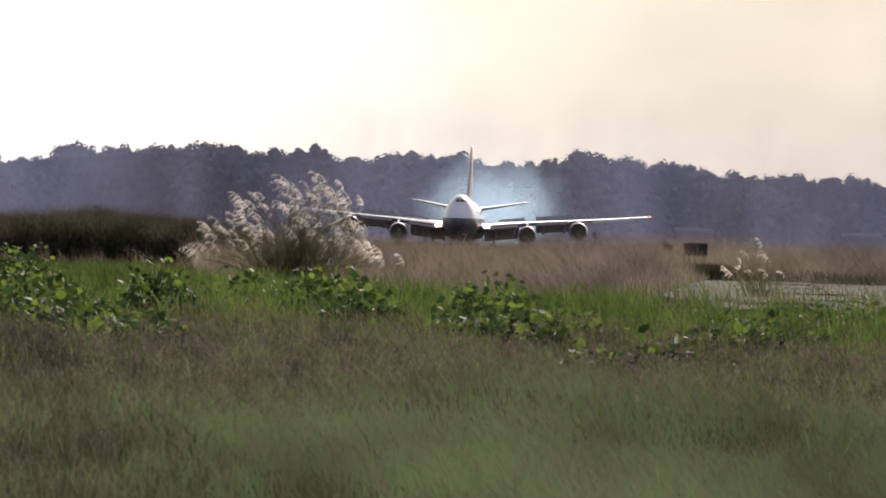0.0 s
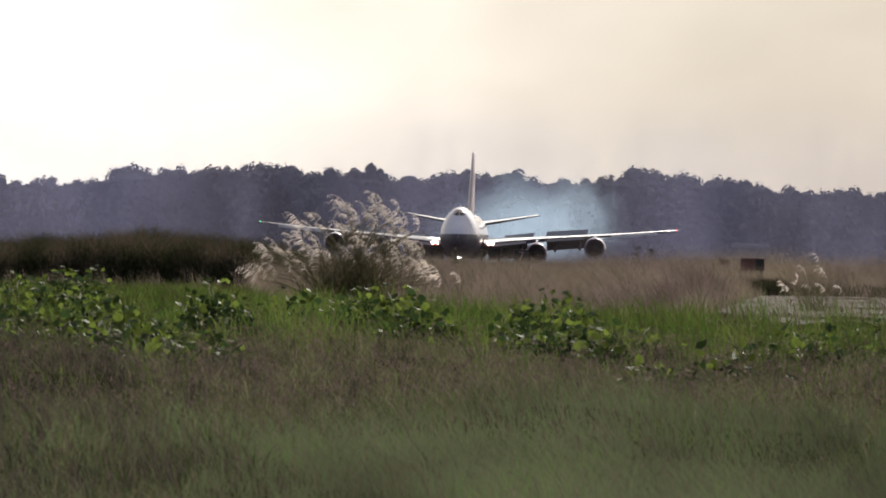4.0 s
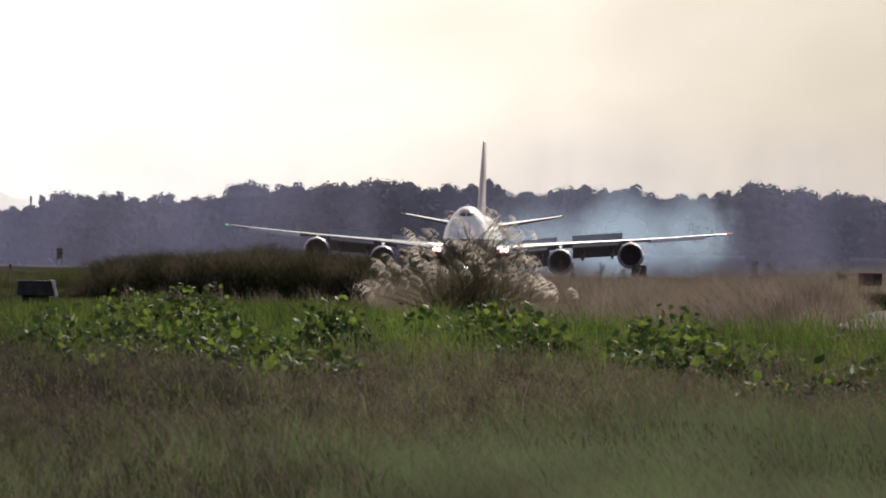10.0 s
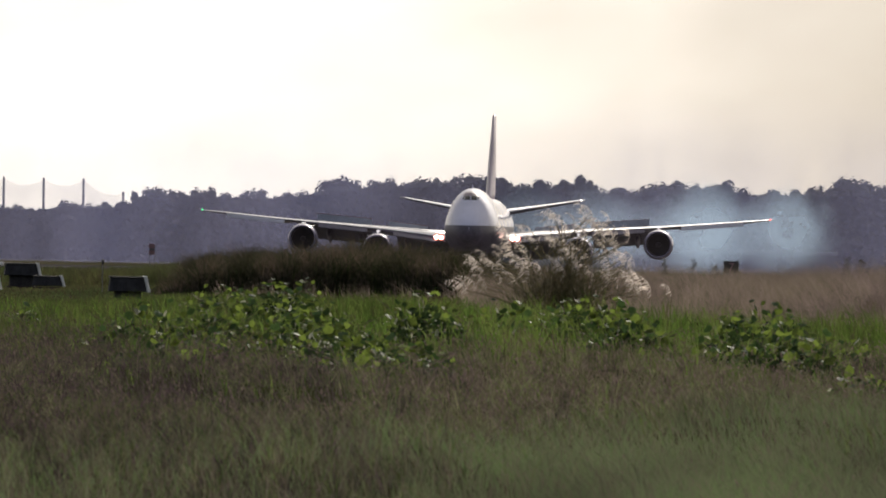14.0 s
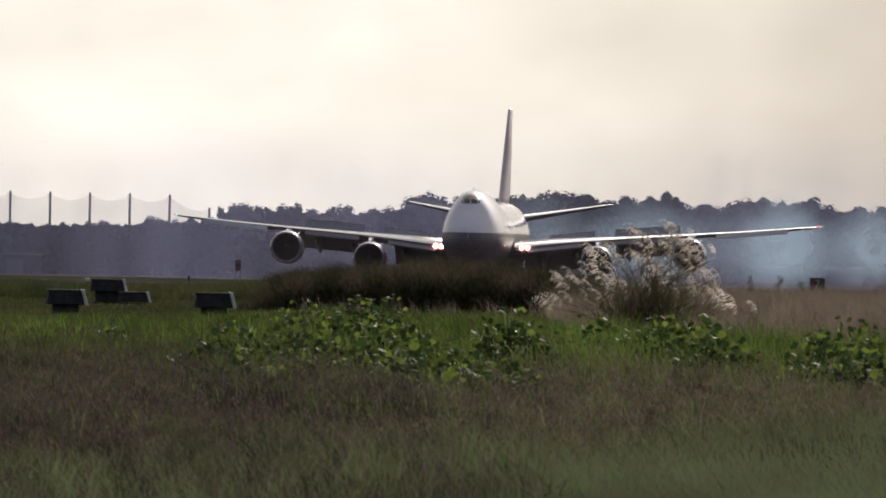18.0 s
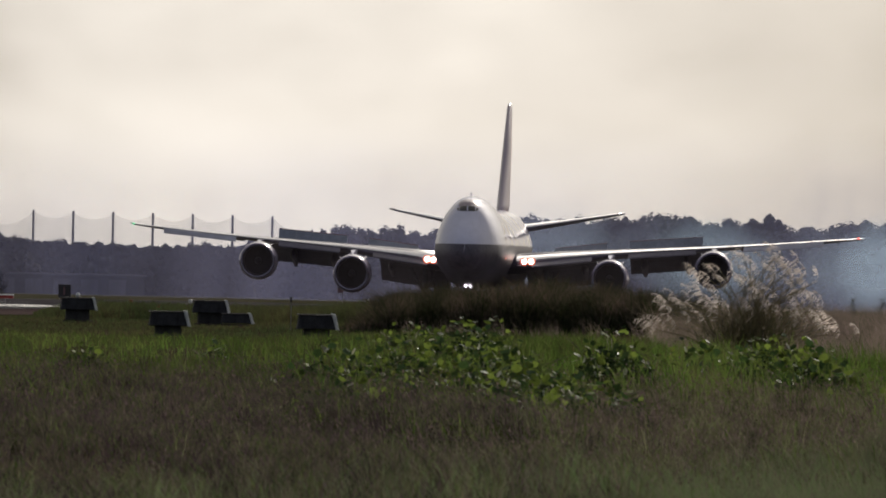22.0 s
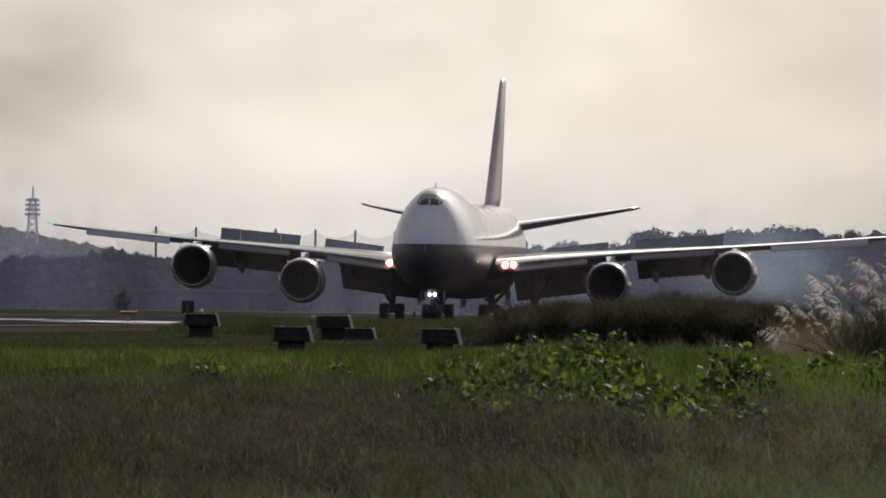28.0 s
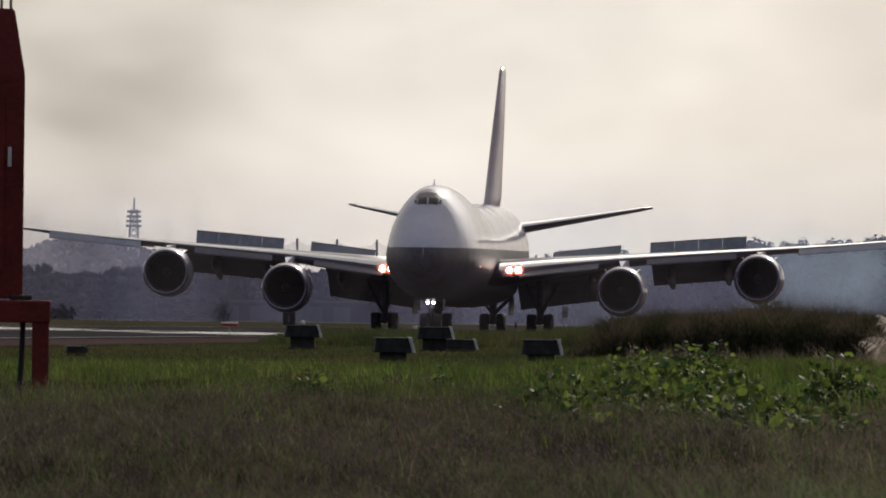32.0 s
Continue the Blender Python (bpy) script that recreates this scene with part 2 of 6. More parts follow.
LIP = material("polished_intake_lip", (0.33, 0.29, 0.37), 0.26, 0.8, vary=0.12, scale=1)
NACELLE = material("nacelle_paint", (0.36, 0.32, 0.4), 0.16, vary=0.12, scale=0.5)
FAN = material("fan_blades", (0.04, 0.036, 0.042), 0.4, 0.5, vary=0.2, scale=2)
SPIN = material("spinner_paint", (0.06, 0.055, 0.06), 0.4, vary=0.1, scale=2)
PANE = material("cockpit_glass", (0.012, 0.013, 0.016), 0.06, vary=0.05, scale=2)
STEEL = material("gear_steel", (0.13, 0.13, 0.14), 0.4, 0.6, vary=0.2, scale=3)
TYRE = material("tyre_rubber", (0.032, 0.031, 0.034), 0.8, vary=0.25, scale=3)
LAMP_WARM = material("landing_light", (1.0, 0.82, 0.72), 0.2, vary=0.0, glow=24)
LAMP_HALO = material("red_lamp_halo", (1.0, 0.22, 0.13), 0.4, vary=0.0, glow=1.3)
EARTH = material("bare_earth", (0.075, 0.055, 0.053), 0.9, vary=0.4, scale=0.2, fine=2, bump=0.4, gloss=0.0)
LAMP_WHITE = material("taxi_light", (0.98, 0.88, 1.0), 0.2, vary=0.0, glow=18)
LAMP_BEACON = material("side_beacon", (1.0, 0.3, 0.12), 0.3, vary=0.0, glow=3)
LAMP_RED = material("red_wing_light", (1.0, 0.06, 0.05), 0.3, vary=0.0, glow=4)
LAMP_GREEN = material("green_wing_light", (0.1, 1.0, 0.35), 0.3, vary=0.0, glow=2.0)
BOX_DARK = material("weathered_housing", (0.05, 0.047, 0.05), 0.8, vary=0.35, scale=3, bump=0.3, gloss=0.15)
BOX_LID = material("weathered_lid", (0.12, 0.105, 0.1), 0.75, vary=0.35, scale=4, bump=0.3, gloss=0.3)
BOX_FOOT = material("stained_pedestal", (0.06, 0.054, 0.052), 0.9, vary=0.4, scale=4, bump=0.3, gloss=0.1)
BOX_END = material("pale_housing_end", (0.72, 0.7, 0.66), 0.5, vary=0.15, scale=3)
# red dulled to pink: distance haze mixed into the board's colour
HAZED_RED = material("hazed_red_board", (0.2, 0.1, 0.11), 0.7, vary=0.2, scale=1.2)
SIGN_RED = material("dull_red_sign", (0.13, 0.05, 0.05), 0.6, vary=0.3, scale=3)
RED = material("red_enamel", (0.19, 0.022, 0.02), 0.55, vary=0.25, scale=1.2, fine=14, bump=0.1, gloss=0.3)
BLACK = material("black_enamel", (0.02, 0.02, 0.022), 0.5, vary=0.2, scale=2)
DIGIT = material("faded_digit", (0.42, 0.24, 0.28), 0.6, vary=0.2, scale=3)
WHITE_SIGN = material("sign_white", (0.75, 0.74, 0.72), 0.5, vary=0.1, scale=3)
CABLE = material("black_cable", (0.02, 0.02, 0.02), 0.6, vary=0.1, scale=3)
# steel painted much paler, as distance haze makes the mast look
MAST = material("haze_paled_mast", (0.75, 0.76, 0.78), 0.7, 0.0, vary=0.15, scale=1)
POLE = material("net_pole_steel", (0.24, 0.22, 0.23), 0.6, 0.3, vary=0.2, scale=1)
WALL_PALE = material("pale_wall_panels", (0.055, 0.053, 0.058), 0.8, vary=0.2, scale=0.3)
ROOF_PALE = material("pale_roof_sheet", (0.085, 0.08, 0.088), 0.7, vary=0.2, scale=0.4)


# ---- helpers for building ----
RUNWAY_AZ = radians(2.0)           # the runway runs away from the eye, this much to the right of straight ahead
RUN_U = Vector((math.sin(RUNWAY_AZ), math.cos(RUNWAY_AZ)))
RUN_N = Vector((-math.cos(RUNWAY_AZ), math.sin(RUNWAY_AZ)))
KNOT_R = (0, 450, 600, 1000, 1250, 1500, 1750, 2000, 2200, 2600, 3000, 6000)
KNOT_Z = (0, 0, -0.1, -0.52, -0.85, -1.5, -2.2, -3.1, -3.75, -3.9, -4.0, -4.0)


def ground_z(r):
    """The lie of the land: level near the eye, falling gently towards the far end of the runway."""
    return np.interp(r, KNOT_R, KNOT_Z)


def lump(x, y):
    """Low swells of the meadow between the eye and the vines."""
    r = np.hypot(x, y)
    f = 0.07 * np.sin(0.9 * x + 0.17 * y) + 0.08 * np.sin(0.52 * x - 0.11 * y + 1.1) + 0.06 * np.sin(1.7 * x + 0.31 * y + 2.0) + 0.09 * np.sin(0.23 * y + 0.3 * x) + 0.05 * np.sin(0.61 * y - 0.8 * x)
    return f * np.clip((r - 55) / 25, 0, 1) * np.clip((330 - r) / 40, 0, 1)


def land(x, y):
    return ground_z(np.hypot(x, y)) + lump(x, y)


def spot(az, r, up=0.0):
    """The place az degrees to the left of straight ahead and r metres off, on the ground."""
    a = radians(az)
    x, y = -r * math.sin(a), r * math.cos(a)
    return Vector((x, y, float(land(x, y)) + up))


def along(a, lat, up=0.0):
    """The place a metres along the runway's line and lat metres to its left of the eye."""
    p = RUN_U * a + RUN_N * lat
    return Vector((p.x, p.y, float(ground_z(p.length)) + up))


def part(name, bm, mat, parent=None, label="", smooth=False):
    me = bpy.data.meshes.new(name)
    bmesh.ops.recalc_face_normals(bm, faces=bm.faces)
    bm.to_mesh(me)
    bm.free()
    for m in mat if isinstance(mat, (list, tuple)) else (mat,):
        me.materials.append(m)
    if smooth:
        me.shade_smooth()
    return mesh_part(name, me, parent, label)


def mesh_part(name, me, parent=None, label="", m=None):
    ob = new(name, me)
    if m is not None:
        ob.matrix_basis = m
    if parent is not None:
        ob.parent = parent
    if label:
        ob["label"] = label
    return ob


def empty(name, m, label, category, group="", kind=""):
    ob = new(name)
    ob.matrix_basis = m
    return tagged(ob, label, category, group, kind)


def box(bm, x0, x1, y0, y1, z0, z1, bevel=0.0, turn=None):
    r = bmesh.ops.create_cube(bm, size=1)
    vs = r["verts"]
    for v in vs:
        v.co = Vector(((x0 + x1) / 2 + v.co.x * (x1 - x0), (y0 + y1) / 2 + v.co.y * (y1 - y0), (z0 + z1) / 2 + v.co.z * (z1 - z0)))
    if turn is not None:
        for v in vs:
            v.co = turn @ v.co
    if bevel:
        es = list({e for v in vs for e in v.link_edges})
        bmesh.ops.bevel(bm, geom=es, offset=bevel, segments=2, profile=0.5, affect="EDGES")
    return bm


def tube(bm, p, q, r0, r1=None, n=10):
    """A round bar from p to q."""
    p, q = Vector(p), Vector(q)
    d = q - p
    m = Matrix.Translation((p + q) / 2) @ d.to_track_quat("Z", "Y").to_matrix().to_4x4()
    bmesh.ops.create_cone(bm, cap_ends=True, segments=n, radius1=r0, radius2=r0 if r1 is None else r1, depth=d.length, matrix=m)
    return bm


def lathe(bm, profile, n=32, m=Matrix()):
    """A ring surface round the y axis: profile of (radius, y)."""
    rings = []
    for r, y in profile:
        rings.append([bm.verts.new(m @ Vector((r * math.cos(2 * math.pi * k / n), y, r * math.sin(2 * math.pi * k / n)))) for k in range(n)])
    for a, b in zip(rings, rings[1:]):
        for k in range(n):
            bm.faces.new((a[k], a[(k + 1) % n], b[(k + 1) % n], b[k]))
    return bm


def soup(name, verts, quads, tris, mat):
    """A large mesh of loose pieces out of arrays."""
    me = bpy.data.meshes.new(name)
    nq, ntri = len(quads), len(tris)
    me.vertices.add(len(verts))
    me.vertices.foreach_set("co", np.asarray(verts, dtype=np.float32).ravel())
    me.loops.add(nq * 4 + ntri * 3)
    me.loops.foreach_set("vertex_index", np.concatenate([np.asarray(quads, dtype=np.int32).ravel(), np.asarray(tris, dtype=np.int32).ravel()]))
    me.polygons.add(nq + ntri)
    me.polygons.foreach_set("loop_start", np.concatenate([np.arange(nq) * 4, nq * 4 + np.arange(ntri) * 3]).astype(np.int32))
    me.update(calc_edges=True)
    me.materials.append(mat)
    return me


def blades(name, xy, height, width, lean, mat, rng, droop=0.35, floor=None, sway=0.42):
    """Bent blades of grass, two joints each, at the places xy; lean: metres that the tip goes downwind (to the left)."""
    n = len(xy)
    yaw = rng.uniform(-0.9, 0.9, n)
    sx, sy = np.cos(yaw) * width / 2, np.sin(yaw) * width / 2
    z = land(xy[:, 0], xy[:, 1]) if floor is None else floor
    lx = -lean + rng.normal(0, sway, n) * height
    ly = rng.normal(0, 0.35, n) * height
    v = np.zeros((n, 5, 3))
    v[:, 0] = np.c_[xy[:, 0] - sx, xy[:, 1] - sy, z - 0.02]
    v[:, 1] = np.c_[xy[:, 0] + sx, xy[:, 1] + sy, z - 0.02]
    mid = np.c_[xy[:, 0] + lx * droop, xy[:, 1] + ly * droop, z + height * 0.58]
    v[:, 2] = mid + np.c_[sx * 0.8, sy * 0.8, sx * 0]
    v[:, 3] = mid - np.c_[sx * 0.8, sy * 0.8, sx * 0]
    v[:, 4] = np.c_[xy[:, 0] + lx, xy[:, 1] + ly, z + height]
    i = np.arange(n)[:, None] * 5
    return soup(name, v.reshape(-1, 3), i + np.array([0, 1, 2, 3]), i + np.array([3, 2, 4]), mat)


def sector(rng, n, az0, az1, r0, r1):
    """n even places over a piece of a ring round the eye."""
    az = np.radians(rng.uniform(az0, az1, n))
    r = np.sqrt(rng.uniform(r0 * r0, r1 * r1, n))
    return np.c_[-r * np.sin(az), r * np.cos(az)], np.degrees(az), r


def patchy(xy, size, seed):
    """A smooth random field of about size metres, 0 to 1, over places."""
    rng = np.random.default_rng(seed)
    f = np.zeros(len(xy))
    for k in range(6):
        w = rng.normal(0, 1, 2) / size * (1 + 0.5 * k)
        f += np.sin(xy @ w * 2 + rng.uniform(0, 6.3)) / (1 + 0.4 * k)
    return 1 / (1 + np.exp(-1.6 * f))


# ---- ground, runway, pavement ----
def make_ground():
    rs = [0, 15, 40, 55] + list(range(58, 345, 3)) + [350, 400, 450] + list(range(500, 3001, 50)) + [3200, 3400, 3700, 4000, 4400, 4900]
    azs = sorted(set(round(v, 4) for v in [-180 + 6 * k for k in range(60)] + [-6 + 0.25 * k for k in range(72)] + [-2.6 + 0.1 * k for k in range(81)]))
    bm = bmesh.new()
    centre = bm.verts.new((0, 0, 0))
    last = None
    for r in rs[1:]:
        ring = [bm.verts.new(spot(a, r)) for a in azs]
        for k in range(len(azs)):
            j = (k + 1) % len(azs)
            if last is None:
                bm.faces.new((centre, ring[j], ring[k]))
            else:
                bm.faces.new((last[k], last[j], ring[j], ring[k]))
        last = ring
    ob = part("ground", bm, GRASS_SOIL)
    tagged(ob, "wide level airfield meadow of green and dry grass", "ground", kind="structure")


def strip(name, mat, a0, a1, lat0, lat1, up, parent=None, step=50.0):
    bm = bmesh.new()
    n = max(1, round((a1 - a0) / step))
    rows = []
    for k in range(n + 1):
        a = a0 + (a1 - a0) * k / n
        rows.append((bm.verts.new(along(a, lat0, up)), bm.verts.new(along(a, lat1, up))))
    for p, q in zip(rows, rows[1:]):
        bm.faces.new((p[0], p[1], q[1], q[0]))
    return part(name, bm, mat, parent)


def make_runway():
    run = strip("runway", ASPHALT, 250, 2950, 61.5, 106.5, 0.05)
    tagged(run, "long grey asphalt runway with worn white markings", "runway", kind="structure")
    # pale glossy patches painted as the glint that shimmers off the runway
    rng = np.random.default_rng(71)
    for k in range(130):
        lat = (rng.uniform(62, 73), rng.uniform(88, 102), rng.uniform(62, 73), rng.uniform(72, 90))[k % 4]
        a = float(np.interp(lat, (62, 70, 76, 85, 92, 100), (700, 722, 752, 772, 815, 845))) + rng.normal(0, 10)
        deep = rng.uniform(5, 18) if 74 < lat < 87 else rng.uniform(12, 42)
        strip("worn_patch", RUNWAY_GLINT, a - deep / 2, a + deep / 2, lat, lat + rng.uniform(0.3, 1.6), 0.058 + 0.0002 * k, run)
    for lat in (62.2, 104.9):
        strip("edge_line", PAINT_LINE, 260, 2940, lat, lat + 0.9, 0.065, run)
    for k in range(44):
        strip("centre_line_dash", PAINT_LINE, 300 + 60 * k, 330 + 60 * k, 83.55, 84.45, 0.065, run, 30)
    for side in (66, 70, 74, 92, 96, 100):
        strip("touchdown_bar", PAINT_LINE, 2650, 2672, side, side + 1.8, 0.065, run, 22)
    verge = strip("bare_verge", EARTH, 250, 2950, 52, 61.5, 0.03)
    tagged(verge, "strip of bare brown earth along the runway", "verge", kind="structure")


make_ground()
make_runway()


# ---- far woods, hill, nets, tower ----
TOP_AZ = (-2.6, -1.8, -1.5, -1.17, -0.92, -0.575, -0.255, 0.02, 0.43, 0.6, 0.905, 1.317, 1.6, 1.8, 2.1, 2.23, 2.4, 2.73, 3.04, 3.66, 3.84, 4.07, 5.2)
TOP_EL = (88, 94, 102, 104, 112, 116, 108, 115, 108, 114, 124, 115, 97, 88, 88, 91, 66, 57, 54, 63, 56, 48, 52)


def skyline(az, r):
    """Height over the ground of the woods' top in that direction."""
    return EYE + np.interp(az, TOP_AZ, TOP_EL) * r / 25000 - ground_z(r)


def crown_mesh(name, rng, h, w, kind):
    """A leafy crown of many small bent leaf clumps on lobes; h high from the ground, w wide."""
    lobes = []
    if kind == "pine":
        for k in range(13):
            f = k / 12
            a, d = rng.uniform(0, 6.28), w * (0.3 - 0.28 * f) * rng.uniform(0.4, 1)
            lobes.append((d * math.cos(a), d * math.sin(a), h * (0.42 + 0.55 * f), w * (0.2 - 0.13 * f), h * 0.04))
    else:
        for k in range(26):
            a, d = rng.uniform(0, 6.28), rng.uniform(0.03, 0.4) * w
            lobes.append((d * math.cos(a), d * math.sin(a), h * rng.uniform(0.35, 0.92) - d * 0.32, w * rng.uniform(0.1, 0.2), h * rng.uniform(0.05, 0.1)))
        lobes.append((0, 0, h * 0.86, w * 0.18, h * 0.12))
    v = []
    per = 150
    for x, y, z, rw, rh in lobes:
        d = rng.normal(0, 1, (per, 3))
        d /= np.linalg.norm(d, axis=1)[:, None]
        c = np.array([x, y, z]) + d * np.array([rw, rw, rh]) * rng.uniform(0.15, 1.1, (per, 1)) ** 0.7
        s = rng.uniform(0.13, 0.36, (per, 1))
        t = np.cross(d, rng.normal(0, 1, (per, 3)))
        t /= np.linalg.norm(t, axis=1)[:, None]
        b = np.cross(d, t)
        v.append(np.stack([c - t * s - b * s * 0.7, c + t * s - b * s * 0.6, c + t * s * 0.8 + b * s * 0.7 + d * s * 0.3, c - t * s * 0.7 + b * s * 0.8], 1))
    v = np.concatenate(v)
    n = len(v)
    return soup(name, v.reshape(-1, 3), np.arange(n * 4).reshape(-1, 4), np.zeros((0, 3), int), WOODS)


def make_woods():
    rng = np.random.default_rng(5)
    kinds = []
    for k in range(8):
        kind = "broad"
        h, w = 15.0, (rng.uniform(6.5, 9.5) if kind == "broad" else 5.5)
        tree = empty("tree", pose(0, -3000 - 20 * k, -4), "grey-green leafy tree at the edge of the far woods", "tree", "trees of the far woods")
        bm = bmesh.new()
        tube(bm, (0, 0, -0.3), (0.2, 0, h * 0.75), 0.32, 0.1, 7)
        for a in (0.4, 2.3, 4.4):
            tube(bm, (0.1, 0, h * 0.4), (w * 0.26 * math.cos(a), w * 0.26 * math.sin(a), h * 0.66), 0.14, 0.05, 5)
        part("trunk", bm, BARK, tree)
        mesh_part("crown", crown_mesh("crown", rng, h, w, kind), tree)
        kinds.append(tree)
    used = set()
    for row, (r, gap, drop, az) in enumerate(((3560, 0.062, 0.0, -2.5), (3500, 0.078, 1.0, -2.5), (3430, 0.1, 4.0, -2.5), (3300, 0.05, 0.0, 3.66), (3262, 0.04, 0.0, 3.64))):
        while az < 5.1:
            k = int(rng.integers(0, 8))
            rr = r + rng.uniform(-22, 22)
            s = (float(skyline(az, rr)) - drop + rng.normal(0, 0.95) + (1.6 if rng.random() < 0.1 else -0.2)) / 15.0
            if row > 2:
                s += (float(np.interp(az, (3.68, 3.9, 4.3, 5.0), (-8, 10, 15, 8))) + rng.normal(0, 5)) * rr / 25000 / 15.0
                s *= 1.0 if row == 3 else rng.uniform(0.45, 0.7)
            p = spot(az, rr)
            m = Matrix.Translation(p) @ Matrix.Rotation(rng.uniform(0, 6.28), 4, "Z")
            if k in used:
                t = copy_thing(kinds[k], m)
            else:
                t = kinds[k]
                t.matrix_basis = m
                used.add(k)
            wide = rng.uniform(0.85, 1.2)
            t.scale = (wide * max(s, 0.75), wide * max(s, 0.75), s)
            if row > 2:
                t.location.z -= 3.0 * s
            az += gap * rng.uniform(0.7, 1.35)
    # undergrowth that closes the edge of the woods
    n = 30000
    az = rng.uniform(-2.6, 5.2, n)
    r = rng.uniform(3390, 3600, n)
    top = skyline(az, r)
    z = ground_z(r) + top * rng.uniform(0.0, 0.86, n)
    a = np.radians(az)
    c = np.c_[-r * np.sin(a), r * np.cos(a), z]
    d = np.c_[rng.normal(0, 0.6, n), rng.uniform(-1.2, -0.3, n), rng.normal(0.25, 0.5, n)]
    d /= np.linalg.norm(d, axis=1)[:, None]
    t = np.cross(d, rng.normal(0, 1, (n, 3)))
    t /= np.linalg.norm(t, axis=1)[:, None]
    b = np.cross(d, t)
    s = rng.uniform(0.4, 1.1, (n, 1))
    v = np.stack([c - t * s - b * s, c + t * s - b * s * 0.8, c + t * s * 0.9 + b * s, c - t * s * 0.8 + b * s * 0.9], 1)
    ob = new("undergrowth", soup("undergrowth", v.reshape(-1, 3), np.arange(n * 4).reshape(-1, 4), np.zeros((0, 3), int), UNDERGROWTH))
    tagged(ob, "dense grey-green undergrowth and far woods closing the horizon", "woods", kind="stuff")
    # an added dark sheet stands in for the shade inside the woods, so that no sky shows between the stems
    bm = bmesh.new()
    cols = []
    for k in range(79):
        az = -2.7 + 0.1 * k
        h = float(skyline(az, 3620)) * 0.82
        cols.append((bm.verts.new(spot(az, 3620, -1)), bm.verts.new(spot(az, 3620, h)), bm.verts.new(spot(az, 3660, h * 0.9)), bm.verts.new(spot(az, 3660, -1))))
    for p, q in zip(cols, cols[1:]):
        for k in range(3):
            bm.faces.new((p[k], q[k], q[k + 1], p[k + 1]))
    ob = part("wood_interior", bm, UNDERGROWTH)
    tagged(ob, "dark sheet standing in for the shade inside the far woods", "woods", kind="stuff")


def make_hill():
    """A low wooded hill behind the nets, with a lattice mast on it."""
    rng = np.random.default_rng(8)
    bm = bmesh.new()
    rows = []
    for j in range(9):
        row = []
        for k in range(49):
            az = 3.1 + 3.4 * k / 48
            f = math.sin(math.pi * min(1, (az - 3.1) / 1.9) / 2) if az < 5 else 1
            f *= float(np.interp(az, (4.1, 4.3, 4.5, 5.2), (1, 0.88, 0.62, 0.5)))
            top = (117 * f ** 1.15 + 5 * math.sin(az * 9) + 13 * math.exp(-((az - 4.1) / 0.26) ** 2)) * 4500 / 25000 + EYE + 4
            row.append(bm.verts.new(spot(az, 4300 + 50 * j, max(0.0, top) * math.sin(math.pi * min(1, (j + 0.4) / 5) / 2) - 0.5)))
        rows.append(row)
    for p, q in zip(rows, rows[1:]):
        for k in range(48):
            bm.faces.new((p[k], p[k + 1], q[k + 1], q[k]))
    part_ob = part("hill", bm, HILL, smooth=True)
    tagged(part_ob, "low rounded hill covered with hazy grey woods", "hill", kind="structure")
    n = 5200
    az = rng.uniform(3.15, 5.3, n)
    f = np.sin(np.pi * np.minimum(1, (az - 3.1) / 1.9) / 2)
    f = f * np.interp(az, (4.1, 4.3, 4.5, 5.2), (1, 0.88, 0.62, 0.5))
    top = (117 * f ** 1.15 + 5 * np.sin(az * 9) + 13 * np.exp(-((az - 4.1) / 0.26) ** 2)) * 4500 / 25000 + EYE + 4
    j = rng.uniform(0.0, 5.5, n)
    r = 4300 + 50 * j
    z = ground_z(r) + np.maximum(0, top) * np.sin(np.pi * np.minimum(1, (j + 0.4) / 5) / 2) + rng.uniform(-0.8, 0.7, n)
    a = np.radians(az)
    c = np.c_[-r * np.sin(a), r * np.cos(a), z]
    t = rng.normal(0, 1, (n, 3))
    t /= np.linalg.norm(t, axis=1)[:, None]
    b = np.cross(t, rng.normal(0, 1, (n, 3)))
    b /= np.linalg.norm(b, axis=1)[:, None]
    s = rng.uniform(0.7, 1.7, (n, 1))
    v = np.stack([c - t * s - b * s, c + t * s - b * s, c + t * s + b * s, c - t * s + b * s], 1)
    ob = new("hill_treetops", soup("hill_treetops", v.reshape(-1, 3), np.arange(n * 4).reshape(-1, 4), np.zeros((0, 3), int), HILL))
    tagged(ob, "hazy treetops on the low hill", "woods", kind="stuff")


